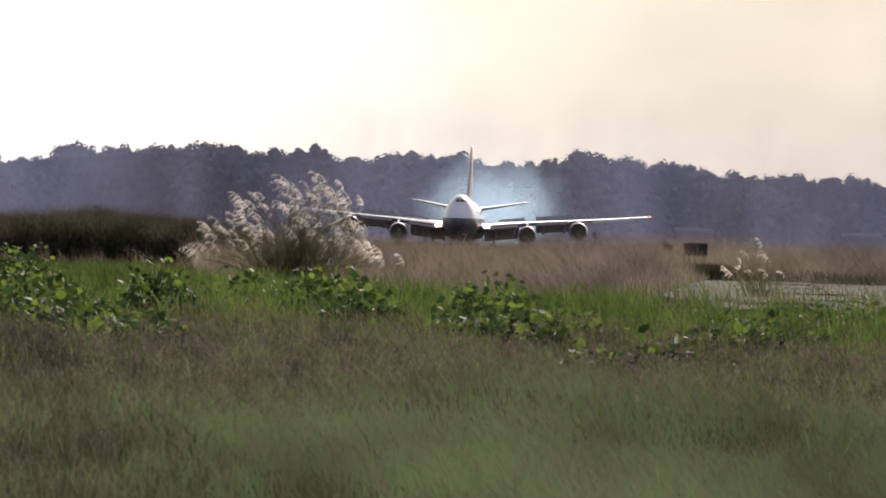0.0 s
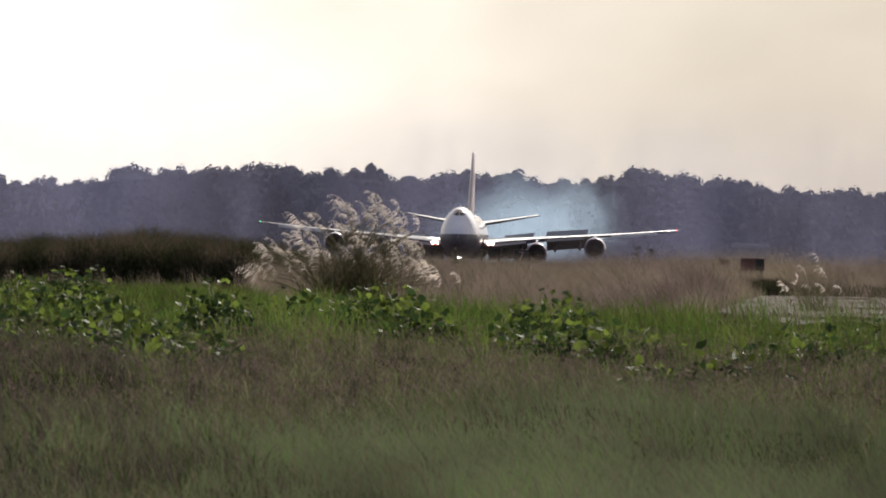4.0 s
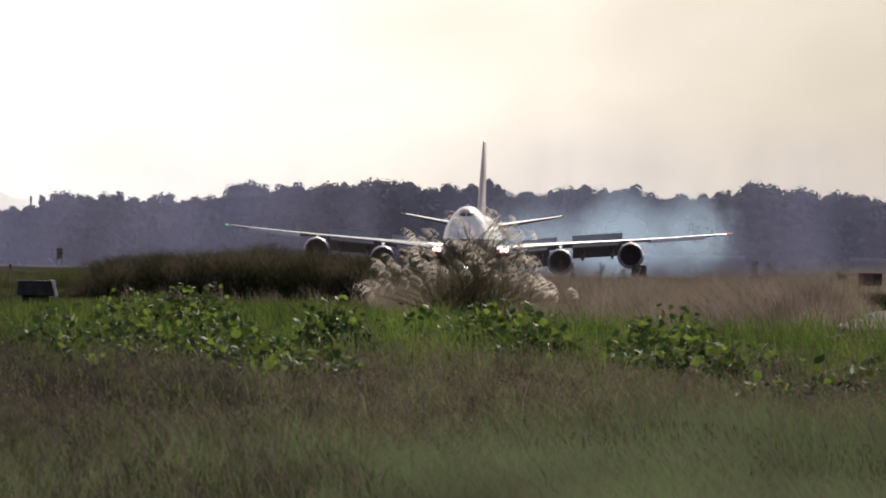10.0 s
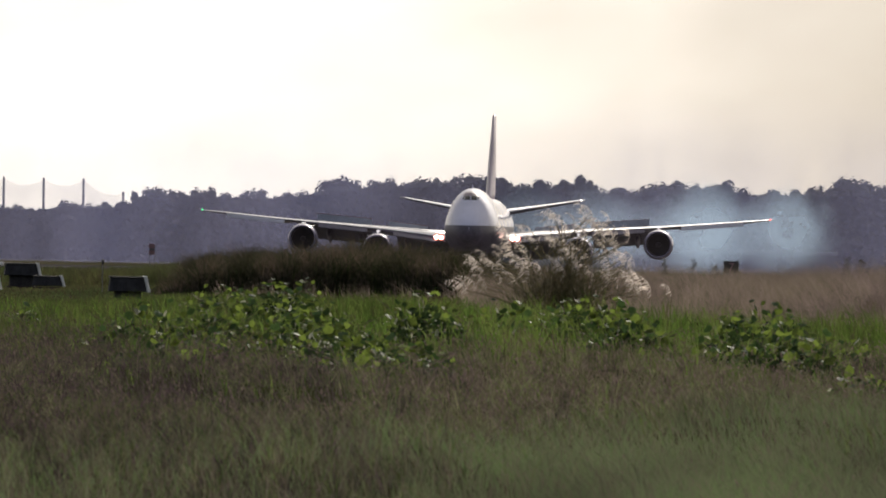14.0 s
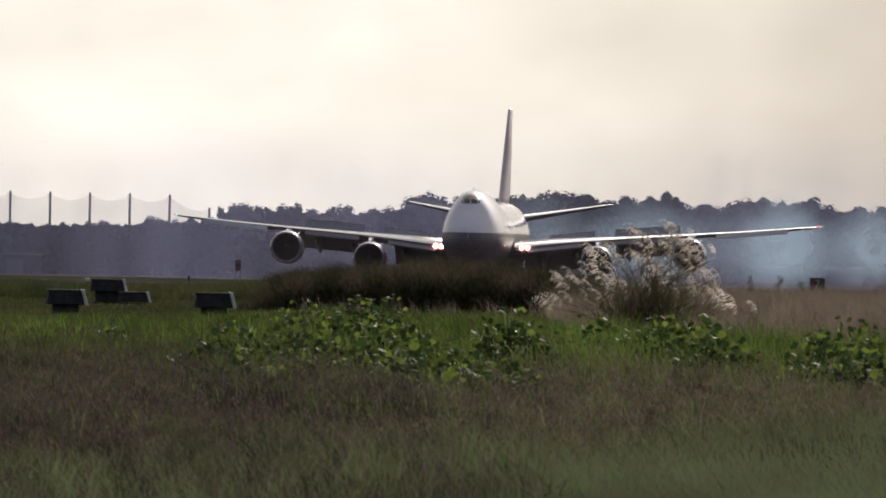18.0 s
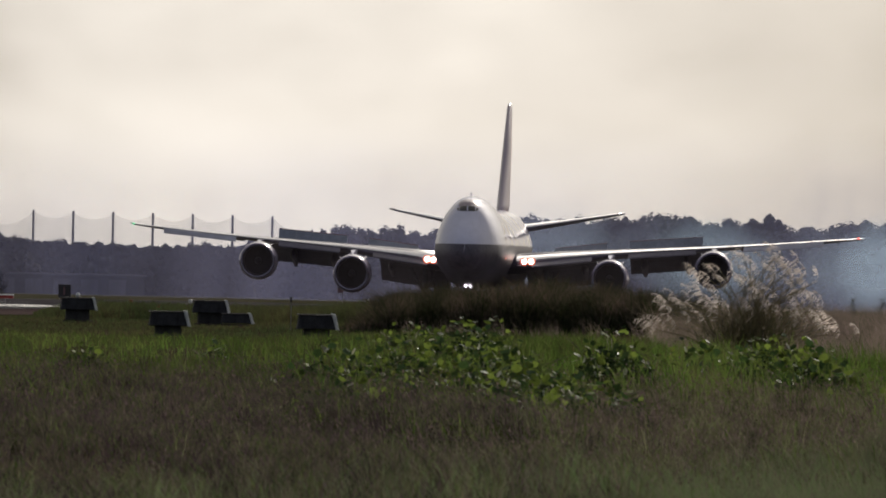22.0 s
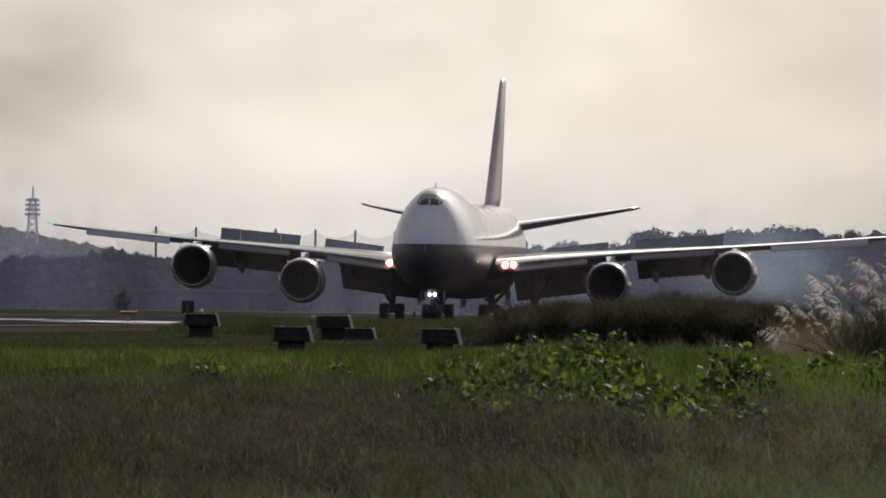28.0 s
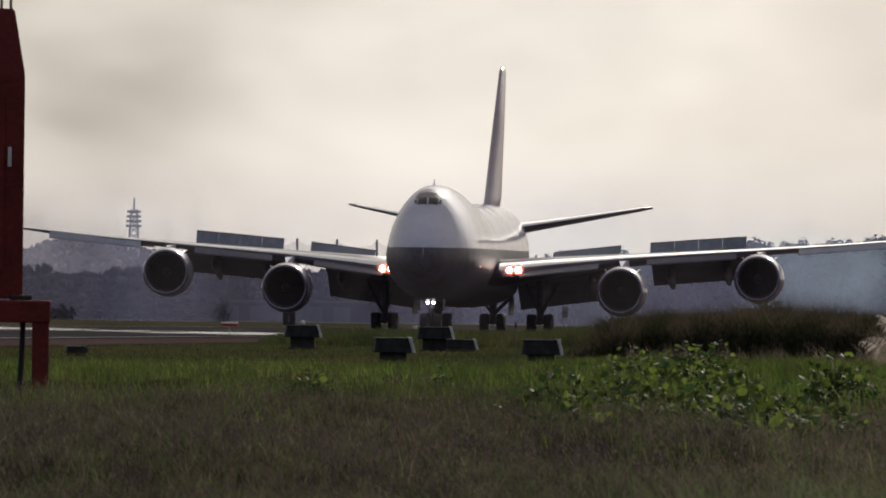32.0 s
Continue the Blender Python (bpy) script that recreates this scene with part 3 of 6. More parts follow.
def make_tower():
    """Lattice mast with round platforms."""
    base = spot(4.012, 4450)
    px = 4450 / 25000
    z0 = EYE + 103 * px - base.z
    top = EYE + 174 * px - base.z
    tower = empty("radio_tower", Matrix.Translation(base), "tall grey steel lattice radio tower with ring platforms on a hill", "radio tower")
    tower.location.z += z0 - 6
    h = top - z0 + 6
    bm = bmesh.new()
    for sx, sy in ((-1, -1), (1, -1), (1, 1), (-1, 1)):
        tube(bm, (sx * 1.7, sy * 1.7, 0), (sx * 0.9, sy * 0.9, h * 0.8), 0.3, 0.22, 6)
    for k in range(8):
        z, z2 = h * 0.1 * k, h * 0.1 * (k + 1)
        w, w2 = 1.7 - 0.1 * k, 1.7 - 0.1 * (k + 1)
        for s in (-1, 1):
            tube(bm, (-w, s * w, z), (w2, s * w2, z2), 0.13, n=5)
            tube(bm, (w, s * w, z), (-w2, s * w2, z2), 0.13, n=5)
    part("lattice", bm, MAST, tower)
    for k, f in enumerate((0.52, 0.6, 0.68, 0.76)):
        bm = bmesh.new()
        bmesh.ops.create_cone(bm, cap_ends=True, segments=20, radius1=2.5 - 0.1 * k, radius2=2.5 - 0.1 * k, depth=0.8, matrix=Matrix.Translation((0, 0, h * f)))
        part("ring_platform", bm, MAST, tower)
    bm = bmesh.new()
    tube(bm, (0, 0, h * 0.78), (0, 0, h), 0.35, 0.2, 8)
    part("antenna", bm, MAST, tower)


def make_net():
    """Tall poles with a sagging net between them."""
    net = bpy.data.materials.new("net_cloth")
    net.use_nodes = True
    N, L = net.node_tree.nodes, net.node_tree.links
    N["Principled BSDF"].inputs["Base Color"].default_value = (0.25, 0.26, 0.26, 1)
    tr = N.new("ShaderNodeBsdfTransparent")
    mx = N.new("ShaderNodeMixShader")
    tc = N.new("ShaderNodeTexCoord")
    nz = N.new("ShaderNodeTexNoise")
    nz.inputs["Scale"].default_value = 0.15
    mr = N.new("ShaderNodeMapRange")
    mr.inputs["To Min"].default_value, mr.inputs["To Max"].default_value = 0.1, 0.26
    L.new(tc.outputs["Object"], nz.inputs["Vector"])
    L.new(nz.outputs["Fac"], mr.inputs["Value"])
    L.new(mr.outputs[0], mx.inputs[0])
    L.new(tr.outputs[0], mx.inputs[1])
    L.new(N["Principled BSDF"].outputs[0], mx.inputs[2])
    L.new(mx.outputs[0], N["Material Output"].inputs["Surface"])
    fence = empty("net_fence", Matrix.Translation(spot(3.0, 3720)), "tall ball-stop net hung on dark steel poles", "net fence")
    inv = fence.matrix_basis.inverted()
    r = 3720
    azs = [3.672 - 0.1615 * k for k in range(9)]
    tops = []
    for k, az in enumerate(azs):
        h = EYE + (106 - 0.4 * k - (22 if k in (0, 8) else 0)) * r / 25000 - float(ground_z(r))
        tops.append((az, h))
        if k not in (0,):
            bm = bmesh.new()
            tube(bm, inv @ spot(az, r, -0.2), inv @ spot(az, r, h), 0.42, 0.3, 8)
            part("pole", bm, POLE, fence)
    for (a0, h0), (a1, h1) in zip(tops, tops[1:]):
        bm = bmesh.new()
        cols = []
        for k in range(7):
            f = k / 6
            az, h = a0 + (a1 - a0) * f, h0 + (h1 - h0) * f - 1.7 * 4 * f * (1 - f)
            cols.append((bm.verts.new(inv @ spot(az, r + 0.5, 3)), bm.verts.new(inv @ spot(az, r + 0.5, h - 0.4))))
        for p, q in zip(cols, cols[1:]):
            bm.faces.new((p[0], q[0], q[1], p[1]))
        ob = part("net_panel", bm, net, fence)


def make_buildings():
    b = empty("long_shed", Matrix.Translation(spot(3.5, 3352)) @ Matrix.Rotation(radians(3.5), 4, "Z"), "long low pale grey shed beyond the runway", "shed")
    bm = bmesh.new()
    box(bm, -26, 26, 0, 12, -0.3, 4.6, 0.05)
    part("wall", bm, WALL_PALE, b)
    bm = bmesh.new()
    box(bm, -26.5, 26.5, -0.6, 12.6, 4.6, 5.0, 0.05)
    part("roof", bm, ROOF_PALE, b)
    for k in range(7):
        bm = bmesh.new()
        box(bm, -22 + 6.6 * k, -18 + 6.6 * k, -0.12, 0.02, -0.2, 3.6, 0.02)
        part("door", bm, ROOF_PALE, b)
    for az, r, w in ((-1.02, 3350, 8.5), (0.1, 3352, 9), (-0.2, 3350, 8), (-0.43, 3355, 10), (-1.7, 3350, 9)):
        g = empty("field_shelter", Matrix.Translation(spot(az, r)), "low pale-roofed shelter at the edge of the far meadow", "shelter", "shelters by the far woods")
        bm = bmesh.new()
        box(bm, -w / 2, w / 2, 0, 4, -0.3, 4.4, 0.05)
        part("wall", bm, WOODS, g)
        bm = bmesh.new()
        box(bm, -w / 2 - 0.3, w / 2 + 0.3, -0.4, 4.4, 4.4, 5.3, 0.2)
        part("roof", bm, ROOF_PALE, g, "pale rounded roof")


def make_haze_sheets(ranges, low, high, amount, hue=(0.45, 0.5, 0.78), first=-4.0, last=7.2, side_fade=(-190.0, -110.0, 0.55, 1.0)):
    """Haze of the air painted on thin upright tinted sheets, thickest near the ground and gone above the height called
    high.
    """
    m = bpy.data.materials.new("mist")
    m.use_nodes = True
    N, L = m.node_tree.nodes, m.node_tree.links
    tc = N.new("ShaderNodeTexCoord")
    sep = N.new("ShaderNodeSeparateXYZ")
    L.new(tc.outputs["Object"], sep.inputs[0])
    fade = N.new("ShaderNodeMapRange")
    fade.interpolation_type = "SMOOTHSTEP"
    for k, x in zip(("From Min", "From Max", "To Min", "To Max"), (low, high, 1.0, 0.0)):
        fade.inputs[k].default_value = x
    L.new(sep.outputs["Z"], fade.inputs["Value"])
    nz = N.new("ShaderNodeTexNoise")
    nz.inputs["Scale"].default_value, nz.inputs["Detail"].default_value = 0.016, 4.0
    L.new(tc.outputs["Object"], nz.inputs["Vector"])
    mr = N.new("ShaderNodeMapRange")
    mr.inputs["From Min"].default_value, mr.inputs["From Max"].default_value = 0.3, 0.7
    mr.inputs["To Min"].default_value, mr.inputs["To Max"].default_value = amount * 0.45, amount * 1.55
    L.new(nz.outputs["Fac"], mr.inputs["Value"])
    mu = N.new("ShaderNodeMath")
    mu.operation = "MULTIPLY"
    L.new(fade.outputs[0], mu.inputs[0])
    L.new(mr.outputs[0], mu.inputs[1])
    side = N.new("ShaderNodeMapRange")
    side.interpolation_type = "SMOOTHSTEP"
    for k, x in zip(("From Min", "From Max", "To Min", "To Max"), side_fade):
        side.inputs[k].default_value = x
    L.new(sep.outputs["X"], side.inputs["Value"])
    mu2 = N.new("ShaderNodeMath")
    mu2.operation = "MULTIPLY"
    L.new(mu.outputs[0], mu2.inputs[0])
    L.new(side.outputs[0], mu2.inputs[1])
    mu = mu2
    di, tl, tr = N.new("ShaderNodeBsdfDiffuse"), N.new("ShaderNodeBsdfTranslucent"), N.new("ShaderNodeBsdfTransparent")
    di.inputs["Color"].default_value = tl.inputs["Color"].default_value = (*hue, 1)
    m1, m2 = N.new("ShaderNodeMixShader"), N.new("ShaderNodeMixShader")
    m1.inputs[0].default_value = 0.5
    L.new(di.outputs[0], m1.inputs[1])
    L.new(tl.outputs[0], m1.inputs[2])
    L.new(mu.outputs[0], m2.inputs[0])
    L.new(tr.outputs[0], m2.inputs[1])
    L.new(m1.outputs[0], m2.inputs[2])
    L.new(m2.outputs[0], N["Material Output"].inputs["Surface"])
    for r in ranges:
        bm = bmesh.new()
        cols = []
        for k in range(41):
            az = first + (last - first) * k / 40
            rr = r + 25 * math.sin(2.1 * k + r)
            cols.append((bm.verts.new(spot(az, rr, -0.2)), bm.verts.new(spot(az, rr, high + 2))))
        for p, q in zip(cols, cols[1:]):
            bm.faces.new((p[0], q[0], q[1], p[1]))
        tagged(part("mist", bm, m, None, "", True), "thin upright tinted sheet standing in for haze in the air", "mist", kind="stuff")


make_haze_sheets((3225,), 16.0, 40.0, 0.21, (0.48, 0.5, 0.81))
make_haze_sheets((3950, 4150), 12.0, 40.0, 0.19, (0.58, 0.57, 0.72), first=2.9, side_fade=(-285.0, -203.0, 1.0, 0.0))
# sheet added before the airliner; its tint lifts the dark tones like haze
make_haze_sheets((935,), 14.0, 30.0, 0.028, (0.62, 0.54, 0.62))
make_woods()
make_hill()
make_tower()
make_net()
make_buildings()


# ---- the airliner: x across, y towards the tail, z up from the tyres' foot ----
FUSELAGE = [  # y, half width, height of the widest line, top, bottom
    (-33.0, 0.12, 4.9, 5.05, 4.75), (-32.75, 0.75, 4.95, 5.75, 4.2), (-32.2, 1.3, 5.0, 6.45, 3.6), (-31.2, 1.85, 5.05, 7.4, 3.05), (-30.2, 2.25, 5.1, 8.15, 2.7),
    (-29.2, 2.55, 5.15, 9.05, 2.45), (-28.2, 2.8, 5.2, 9.55, 2.3), (-26.5, 3.05, 5.25, 9.92, 2.15), (-24.0, 3.2, 5.3, 10.08, 2.08), (-20.0, 3.25, 5.3, 10.1, 2.05),
    (-16.0, 3.25, 5.3, 10.02, 2.05), (-12.5, 3.25, 5.3, 9.7, 2.05), (-9.5, 3.25, 5.3, 9.22, 2.05), (-6.0, 3.25, 5.3, 9.02, 2.05), (6.0, 3.25, 5.3, 9.0, 2.05), (18.0, 3.25, 5.3, 9.1, 2.1),
    (24.0, 3.15, 5.5, 9.1, 2.6), (30.0, 2.7, 6.0, 9.05, 3.8), (36.0, 1.95, 6.7, 8.85, 5.3), (40.5, 1.1, 7.4, 8.5, 6.6), (43.0, 0.4, 7.8, 8.1, 7.5)]
def paint_line(y):
    """Degrees round from the top at which the white upper body meets the grey belly: a level line."""
    w, zc, top, bot = (np.interp(y, [s[0] for s in FUSELAGE], [s[k] for s in FUSELAGE]) for k in range(1, 5))
    d = 5.75 - zc
    return math.degrees(math.acos(max(-0.9, min(0.9996, d / (top - zc) if d > 0 else d / (zc - bot)))))


def hull(y, turn):
    """The point of the skin at y, turn degrees round from the top."""
    row = [np.interp(y, [s[0] for s in FUSELAGE], [s[k] for s in FUSELAGE]) for k in range(1, 5)]
    w, zc, top, bot = row
    c, s = math.cos(radians(turn)), math.sin(radians(turn))
    w *= 1 - 0.13 * max(0.0, c) * min(1.0, max(0.0, (top - 8.6) / 1.2))
    return Vector((w * s, y, zc + ((top - zc) if c > 0 else (zc - bot)) * c))


def hull_strip(upper, n):
    bm = bmesh.new()
    ys = []
    for a, b in zip(FUSELAGE, FUSELAGE[1:]):
        m = 3 if b[0] - a[0] < 3 else 4
        ys += [a[0] + (b[0] - a[0]) * k / m for k in range(m)]
    ys.append(FUSELAGE[-1][0])
    rows = []
    for y in ys:
        line = paint_line(y)
        t0, t1 = (-line, line) if upper else (line, 360 - line)
        rows.append([bm.verts.new(hull(y, t0 + (t1 - t0) * k / n)) for k in range(n + 1)])
    for p, q in zip(rows, rows[1:]):
        for k in range(n):
            bm.faces.new((p[k], p[k + 1], q[k + 1], q[k]))
    bm.faces.new(rows[0])
    return bm


def hull_patch(corners, proud):
    """A thin plate lying on the skin, with corners (y, turn)."""
    bm = bmesh.new()
    n = 5
    (ya, ta), (yb, tb), (yc, tc), (yd, td) = corners
    grid = []
    for j in range(n + 1):
        g = j / n
        row = []
        for k in range(n + 1):
            f = k / n
            y = (ya + (yb - ya) * f) * (1 - g) + (yd + (yc - yd) * f) * g
            t = (ta + (tb - ta) * f) * (1 - g) + (td + (tc - td) * f) * g
            p = hull(y, t)
            nrm = (hull(y, t + 1) - p).cross(hull(y + 0.1, t) - p).normalized()
            if nrm.z < 0:
                nrm = -nrm
            row.append((bm.verts.new(p - nrm * 0.04), bm.verts.new(p + nrm * proud)))
        grid.append(row)
    for j in range(n):
        for k in range(n):
            for side in (0, 1):
                bm.faces.new((grid[j][k][side], grid[j][k + 1][side], grid[j + 1][k + 1][side], grid[j + 1][k][side]))
    rim = [grid[0][k] for k in range(n)] + [grid[j][n] for j in range(n)] + [grid[n][n - k] for k in range(n)] + [grid[n - j][0] for j in range(n)]
    for p, q in zip(rim, rim[1:] + rim[:1]):
        bm.faces.new((p[0], q[0], q[1], p[1]))
    return bm


def surface(rows, thick, n=9):
    """A wing: rows of (x, y of the leading edge, chord, z, thickness ratio, droop of the nose)."""
    bm = bmesh.new()
    loops = []
    for x, y, c, z, t in rows:
        up, low = [], []
        for k in range(n + 1):
            f = (1 - math.cos(math.pi * k / n)) / 2
            h = 5 * t * (0.2969 * math.sqrt(f) - 0.126 * f - 0.3516 * f * f + 0.2843 * f ** 3 - 0.1015 * f ** 4) * c
            camber = -0.035 * c * f * f
            up.append((x, y + f * c, z + h + camber))
            low.append((x, y + f * c, z - h * 0.75 + camber))
        loops.append([bm.verts.new(p) for p in up + low[-2:0:-1]])
    for p, q in zip(loops, loops[1:]):
        for k in range(len(p)):
            j = (k + 1) % len(p)
            bm.faces.new((p[k], p[j], q[j], q[k]))
    bm.faces.new(loops[0])
    bm.faces.new(loops[-1][::-1])
    return bm


def fin_surface(rows, n=9):
    """An upright fin: rows of (z, y of the leading edge, chord, thickness ratio)."""
    bm = surface([(z, y, c, 0, t) for z, y, c, t in rows], 0, n)
    for v in bm.verts:
        v.co = Vector((v.co.z * 1.15, v.co.y, v.co.x))
    return bm


WING_X = (2.6, 7.0, 11.7, 16.0, 20.8, 26.0, 31.0, 33.6, 34.2)
WING_LE = (-9.6, -5.8, -1.7, 2.0, 6.2, 10.7, 15.1, 18.2, 19.9)
WING_C = (17.2, 13.6, 10.4, 8.3, 6.9, 5.5, 4.2, 2.4, 1.2)
WING_Z = (3.95, 4.55, 5.1, 5.48, 5.86, 6.3, 6.78, 7.05, 7.2)
WING_T = (0.13, 0.12, 0.1, 0.09, 0.085, 0.08, 0.08, 0.07, 0.06)


def wing_at(x):
    return [float(np.interp(x, WING_X, row)) for row in (WING_LE, WING_C, WING_Z)]


def panel(x0, x1, f0, f1, dz0, dz1, thick, out, side):
    """A hinged panel on the wing from f0 to f1 of the chord's line (over 1: behind it), with heights over the wing's line at its front and rear."""
    bm = bmesh.new()
    ring = []
    for x in (x0, x1):
        le, c, z = wing_at(x)
        for f, dz in ((f0, dz0), (f1, dz1)):
            ring.append((side * x, le + f * c, z + dz))
    a, b, c2, d = (Vector(p) for p in ring)
    up = Vector((0, 0, thick))
    low = [bm.verts.new(p - up / 2) for p in (a, b, d, c2)]
    top = [bm.verts.new(p + up / 2) for p in (a, b, d, c2)]
    bm.faces.new(low)
    bm.faces.new(top)
    for k in range(4):
        j = (k + 1) % 4
        bm.faces.new((low[k], low[j], top[j], top[k]))
    return bm


BLADE = {}


def make_engine(plane, side, x, z, r=1.63):
    le, c, wz = wing_at(x)
    front = le - 5.2
    m = Matrix.Translation((side * x, front, z))
    bm = bmesh.new()
    lathe(bm, [(r * 0.97, 0.12), (r * 1.02, 0.5), (r * 1.07, 1.2), (r * 1.09, 2.0), (r * 1.07, 2.8), (r * 0.97, 3.7), (r * 0.8, 4.8), (r * 0.74, 4.85), (r * 0.7, 4.0)], 44, m)
    eng = part("engine", bm, NACELLE, plane, "grey turbofan nacelle with a bright intake rim", True)
    bm = bmesh.new()
    lathe(bm, [(r * 0.99, 0.2), (r * 0.96, 0.05), (r * 0.92, 0.0), (r * 0.87, 0.06), (r * 0.83, 0.22), (r * 0.8, 0.45)], 40, m)
    part("intake_lip", bm, LIP, eng, "polished metal intake rim", True)
    bm = bmesh.new()
    lathe(bm, [(r * 0.8, 0.44), (r * 0.79, 0.8), (r * 0.8, 1.5)], 40, m)
    part("intake_duct", bm, SPIN, eng, "dark intake duct", True)
    bm = bmesh.new()
    lathe(bm, [(r * 0.83, 1.42), (0.02, 1.42)], 32, m)
    part("fan_disc", bm, BLACK, eng)
    if "fan_blade" not in BLADE:
        bm = bmesh.new()
        for p, q in (((0.3, 1.2, -0.06), (0.3, 1.34, 0.08)), ((0.75, 1.14, -0.13), (0.75, 1.33, 0.13)), ((r * 0.8, 1.08, -0.2), (r * 0.8, 1.34, 0.2))):
            bm.verts.new(p), bm.verts.new(q)
        bm.verts.ensure_lookup_table()
        for k in (0, 2):
            bm.faces.new([bm.verts[n] for n in (k, k + 2, k + 3, k + 1)])
        me = bpy.data.meshes.new("fan_blade")
        bm.to_mesh(me)
        bm.free()
        me.materials.append(FAN)
        BLADE["fan_blade"] = me
    for k in range(18):
        mesh_part("fan_blade", BLADE["fan_blade"], eng, "", m @ Matrix.Rotation(2 * math.pi * k / 18, 4, "Y"))
    bm = bmesh.new()
    lathe(bm, [(0.02, 0.72), (0.16, 0.85), (0.3, 1.1), (0.36, 1.36)], 20, m)
    part("spinner", bm, SPIN, eng, "", True)
    bm = bmesh.new()
    lathe(bm, [(r * 0.55, 4.4), (r * 0.5, 5.4), (r * 0.32, 6.2), (0.03, 7.0)], 24, m)
    part("exhaust_cone", bm, STEEL, eng, "", True)
    bm = bmesh.new()
    rows = []
    for y, hw, z0, z1 in ((front + 1.2, 0.05, z + r * 0.9, z + r * 1.08), (front + 2.6, 0.22, z + r * 0.85, wz - 0.05), (le + 0.4, 0.26, z + r * 0.7, wz + 0.02), (le + c * 0.45, 0.12, wz - 0.9, wz - 0.2)):
        rows.append([bm.verts.new((side * x + sx * hw, y, zz)) for sx, zz in ((-1, z0), (1, z0), (1, z1), (-1, z1))])
    for p, q in zip(rows, rows[1:]):
        for k in range(4):
            bm.faces.new((p[k], p[(k + 1) % 4], q[(k + 1) % 4], q[k]))
    bm.faces.new(rows[0])
    bm.faces.new(rows[-1][::-1])
    part("pylon", bm, WHITE, plane)
    # strakes on both shoulders of the nacelle
    for turn in (52, 128):
        a = radians(turn)
        bm = bmesh.new()
        for d in (-0.03, 0.03):
            tx, tz = -math.sin(a) * d, math.cos(a) * d
            ring = [bm.verts.new(m @ Vector((q * math.cos(a) + tx, y, q * math.sin(a) + tz))) for q, y in ((r * 1.06, 1.3), (r * 1.06, 2.7), (r * 1.23, 2.6), (r * 1.2, 2.1))]
            if d < 0:
                first = ring
            bm.faces.new(ring)
        for k in range(4):
            bm.faces.new((first[k], first[(k + 1) % 4], ring[(k + 1) % 4], ring[k]))
        part("strake", bm, NACELLE, eng)


def wheel_mesh(r, w):
    bm = bmesh.new()
    lathe(bm, [(r * 0.55, -w / 2), (r * 0.9, -w / 2), (r, -w * 0.28), (r, w * 0.28), (r * 0.9, w / 2), (r * 0.55, w / 2)], 24)
    bmesh.ops.rotate(bm, verts=bm.verts, matrix=Matrix.Rotation(radians(90), 3, "Z"))
    me = bpy.data.meshes.new("tyre")
    bm.to_mesh(me)
    bm.free()
    me.materials.append(TYRE)
    bm = bmesh.new()
    lathe(bm, [(0.02, -w * 0.4), (r * 0.5, -w * 0.46), (r * 0.56, -w * 0.3), (r * 0.56, w * 0.3), (r * 0.5, w * 0.46), (0.02, w * 0.4)], 20)
    bmesh.ops.rotate(bm, verts=bm.verts, matrix=Matrix.Rotation(radians(90), 3, "Z"))
    rim = bpy.data.meshes.new("rim")
    bm.to_mesh(rim)
    bm.free()
    rim.materials.append(STEEL)
    return me, rim


def make_gear(plane, x, y, top, wheels, r, name, strut_r=0.2):
    bm = bmesh.new()
    tube(bm, (x, y, r), (x, y + 0.15, top), strut_r, strut_r * 1.25, 12)
    tube(bm, (x, y + 0.2, r + 0.9), (x, y + 1.6, top), strut_r * 0.5, n=8)
    tube(bm, (x, y - 0.3, r + 0.5), (x + (1.4 if x > 0 else -1.4 if x < 0 else 0.4), y, top), strut_r * 0.55, n=8)
    tube(bm, (x, y - 0.2, r + 0.6), (x - (1.1 if x > 0 else -1.1 if x < 0 else 0.4), y, top), strut_r * 0.4, n=8)
    ys = sorted({wy for _, wy in wheels})
    if len(ys) > 1:
        tube(bm, (x, y + ys[0], r), (x, y + ys[-1], r), 0.16, n=8)
    for wy in ys:
        xs = [wx for wx, w2 in wheels if w2 == wy]
        tube(bm, (x + min(xs), y + wy, r), (x + max(xs), y + wy, r), 0.1, n=8)
    gear = part(name, bm, STEEL, plane)
    me, rim = wheel_mesh(r, 0.54)
    for wx, wy in wheels:
        # each wheel turns about its own axle
        wh = mesh_part("wheel", me, gear, "", Matrix.Translation((x + wx, y + wy, r)))
        wh.data = bpy.data.meshes.get(WHEELS[r]) if r in WHEELS else join_wheel(me, rim, r)
    return gear


WHEELS = {}


def join_wheel(me, rim, r):
    bm = bmesh.new()
    bm.from_mesh(me)
    n = len(bm.faces)
    bm.from_mesh(rim)
    bm.faces.ensure_lookup_table()
    for f in bm.faces[n:]:
        f.material_index = 1
    for f in bm.faces:
        f.smooth = True
    out = bpy.data.meshes.new("wheel")
    bm.to_mesh(out)
    bm.free()
    out.materials.append(TYRE)
    out.materials.append(STEEL)
    WHEELS[r] = out.name
    return out


def lamp_disc(plane, name, mat, at, r):
    bm = bmesh.new()
    lathe(bm, [(r, 0.0), (r * 0.75, -0.1), (r * 0.3, -0.16), (0.01, -0.17)], 14, Matrix.Translation(at))
    return part(name, bm, mat, plane, "", True)


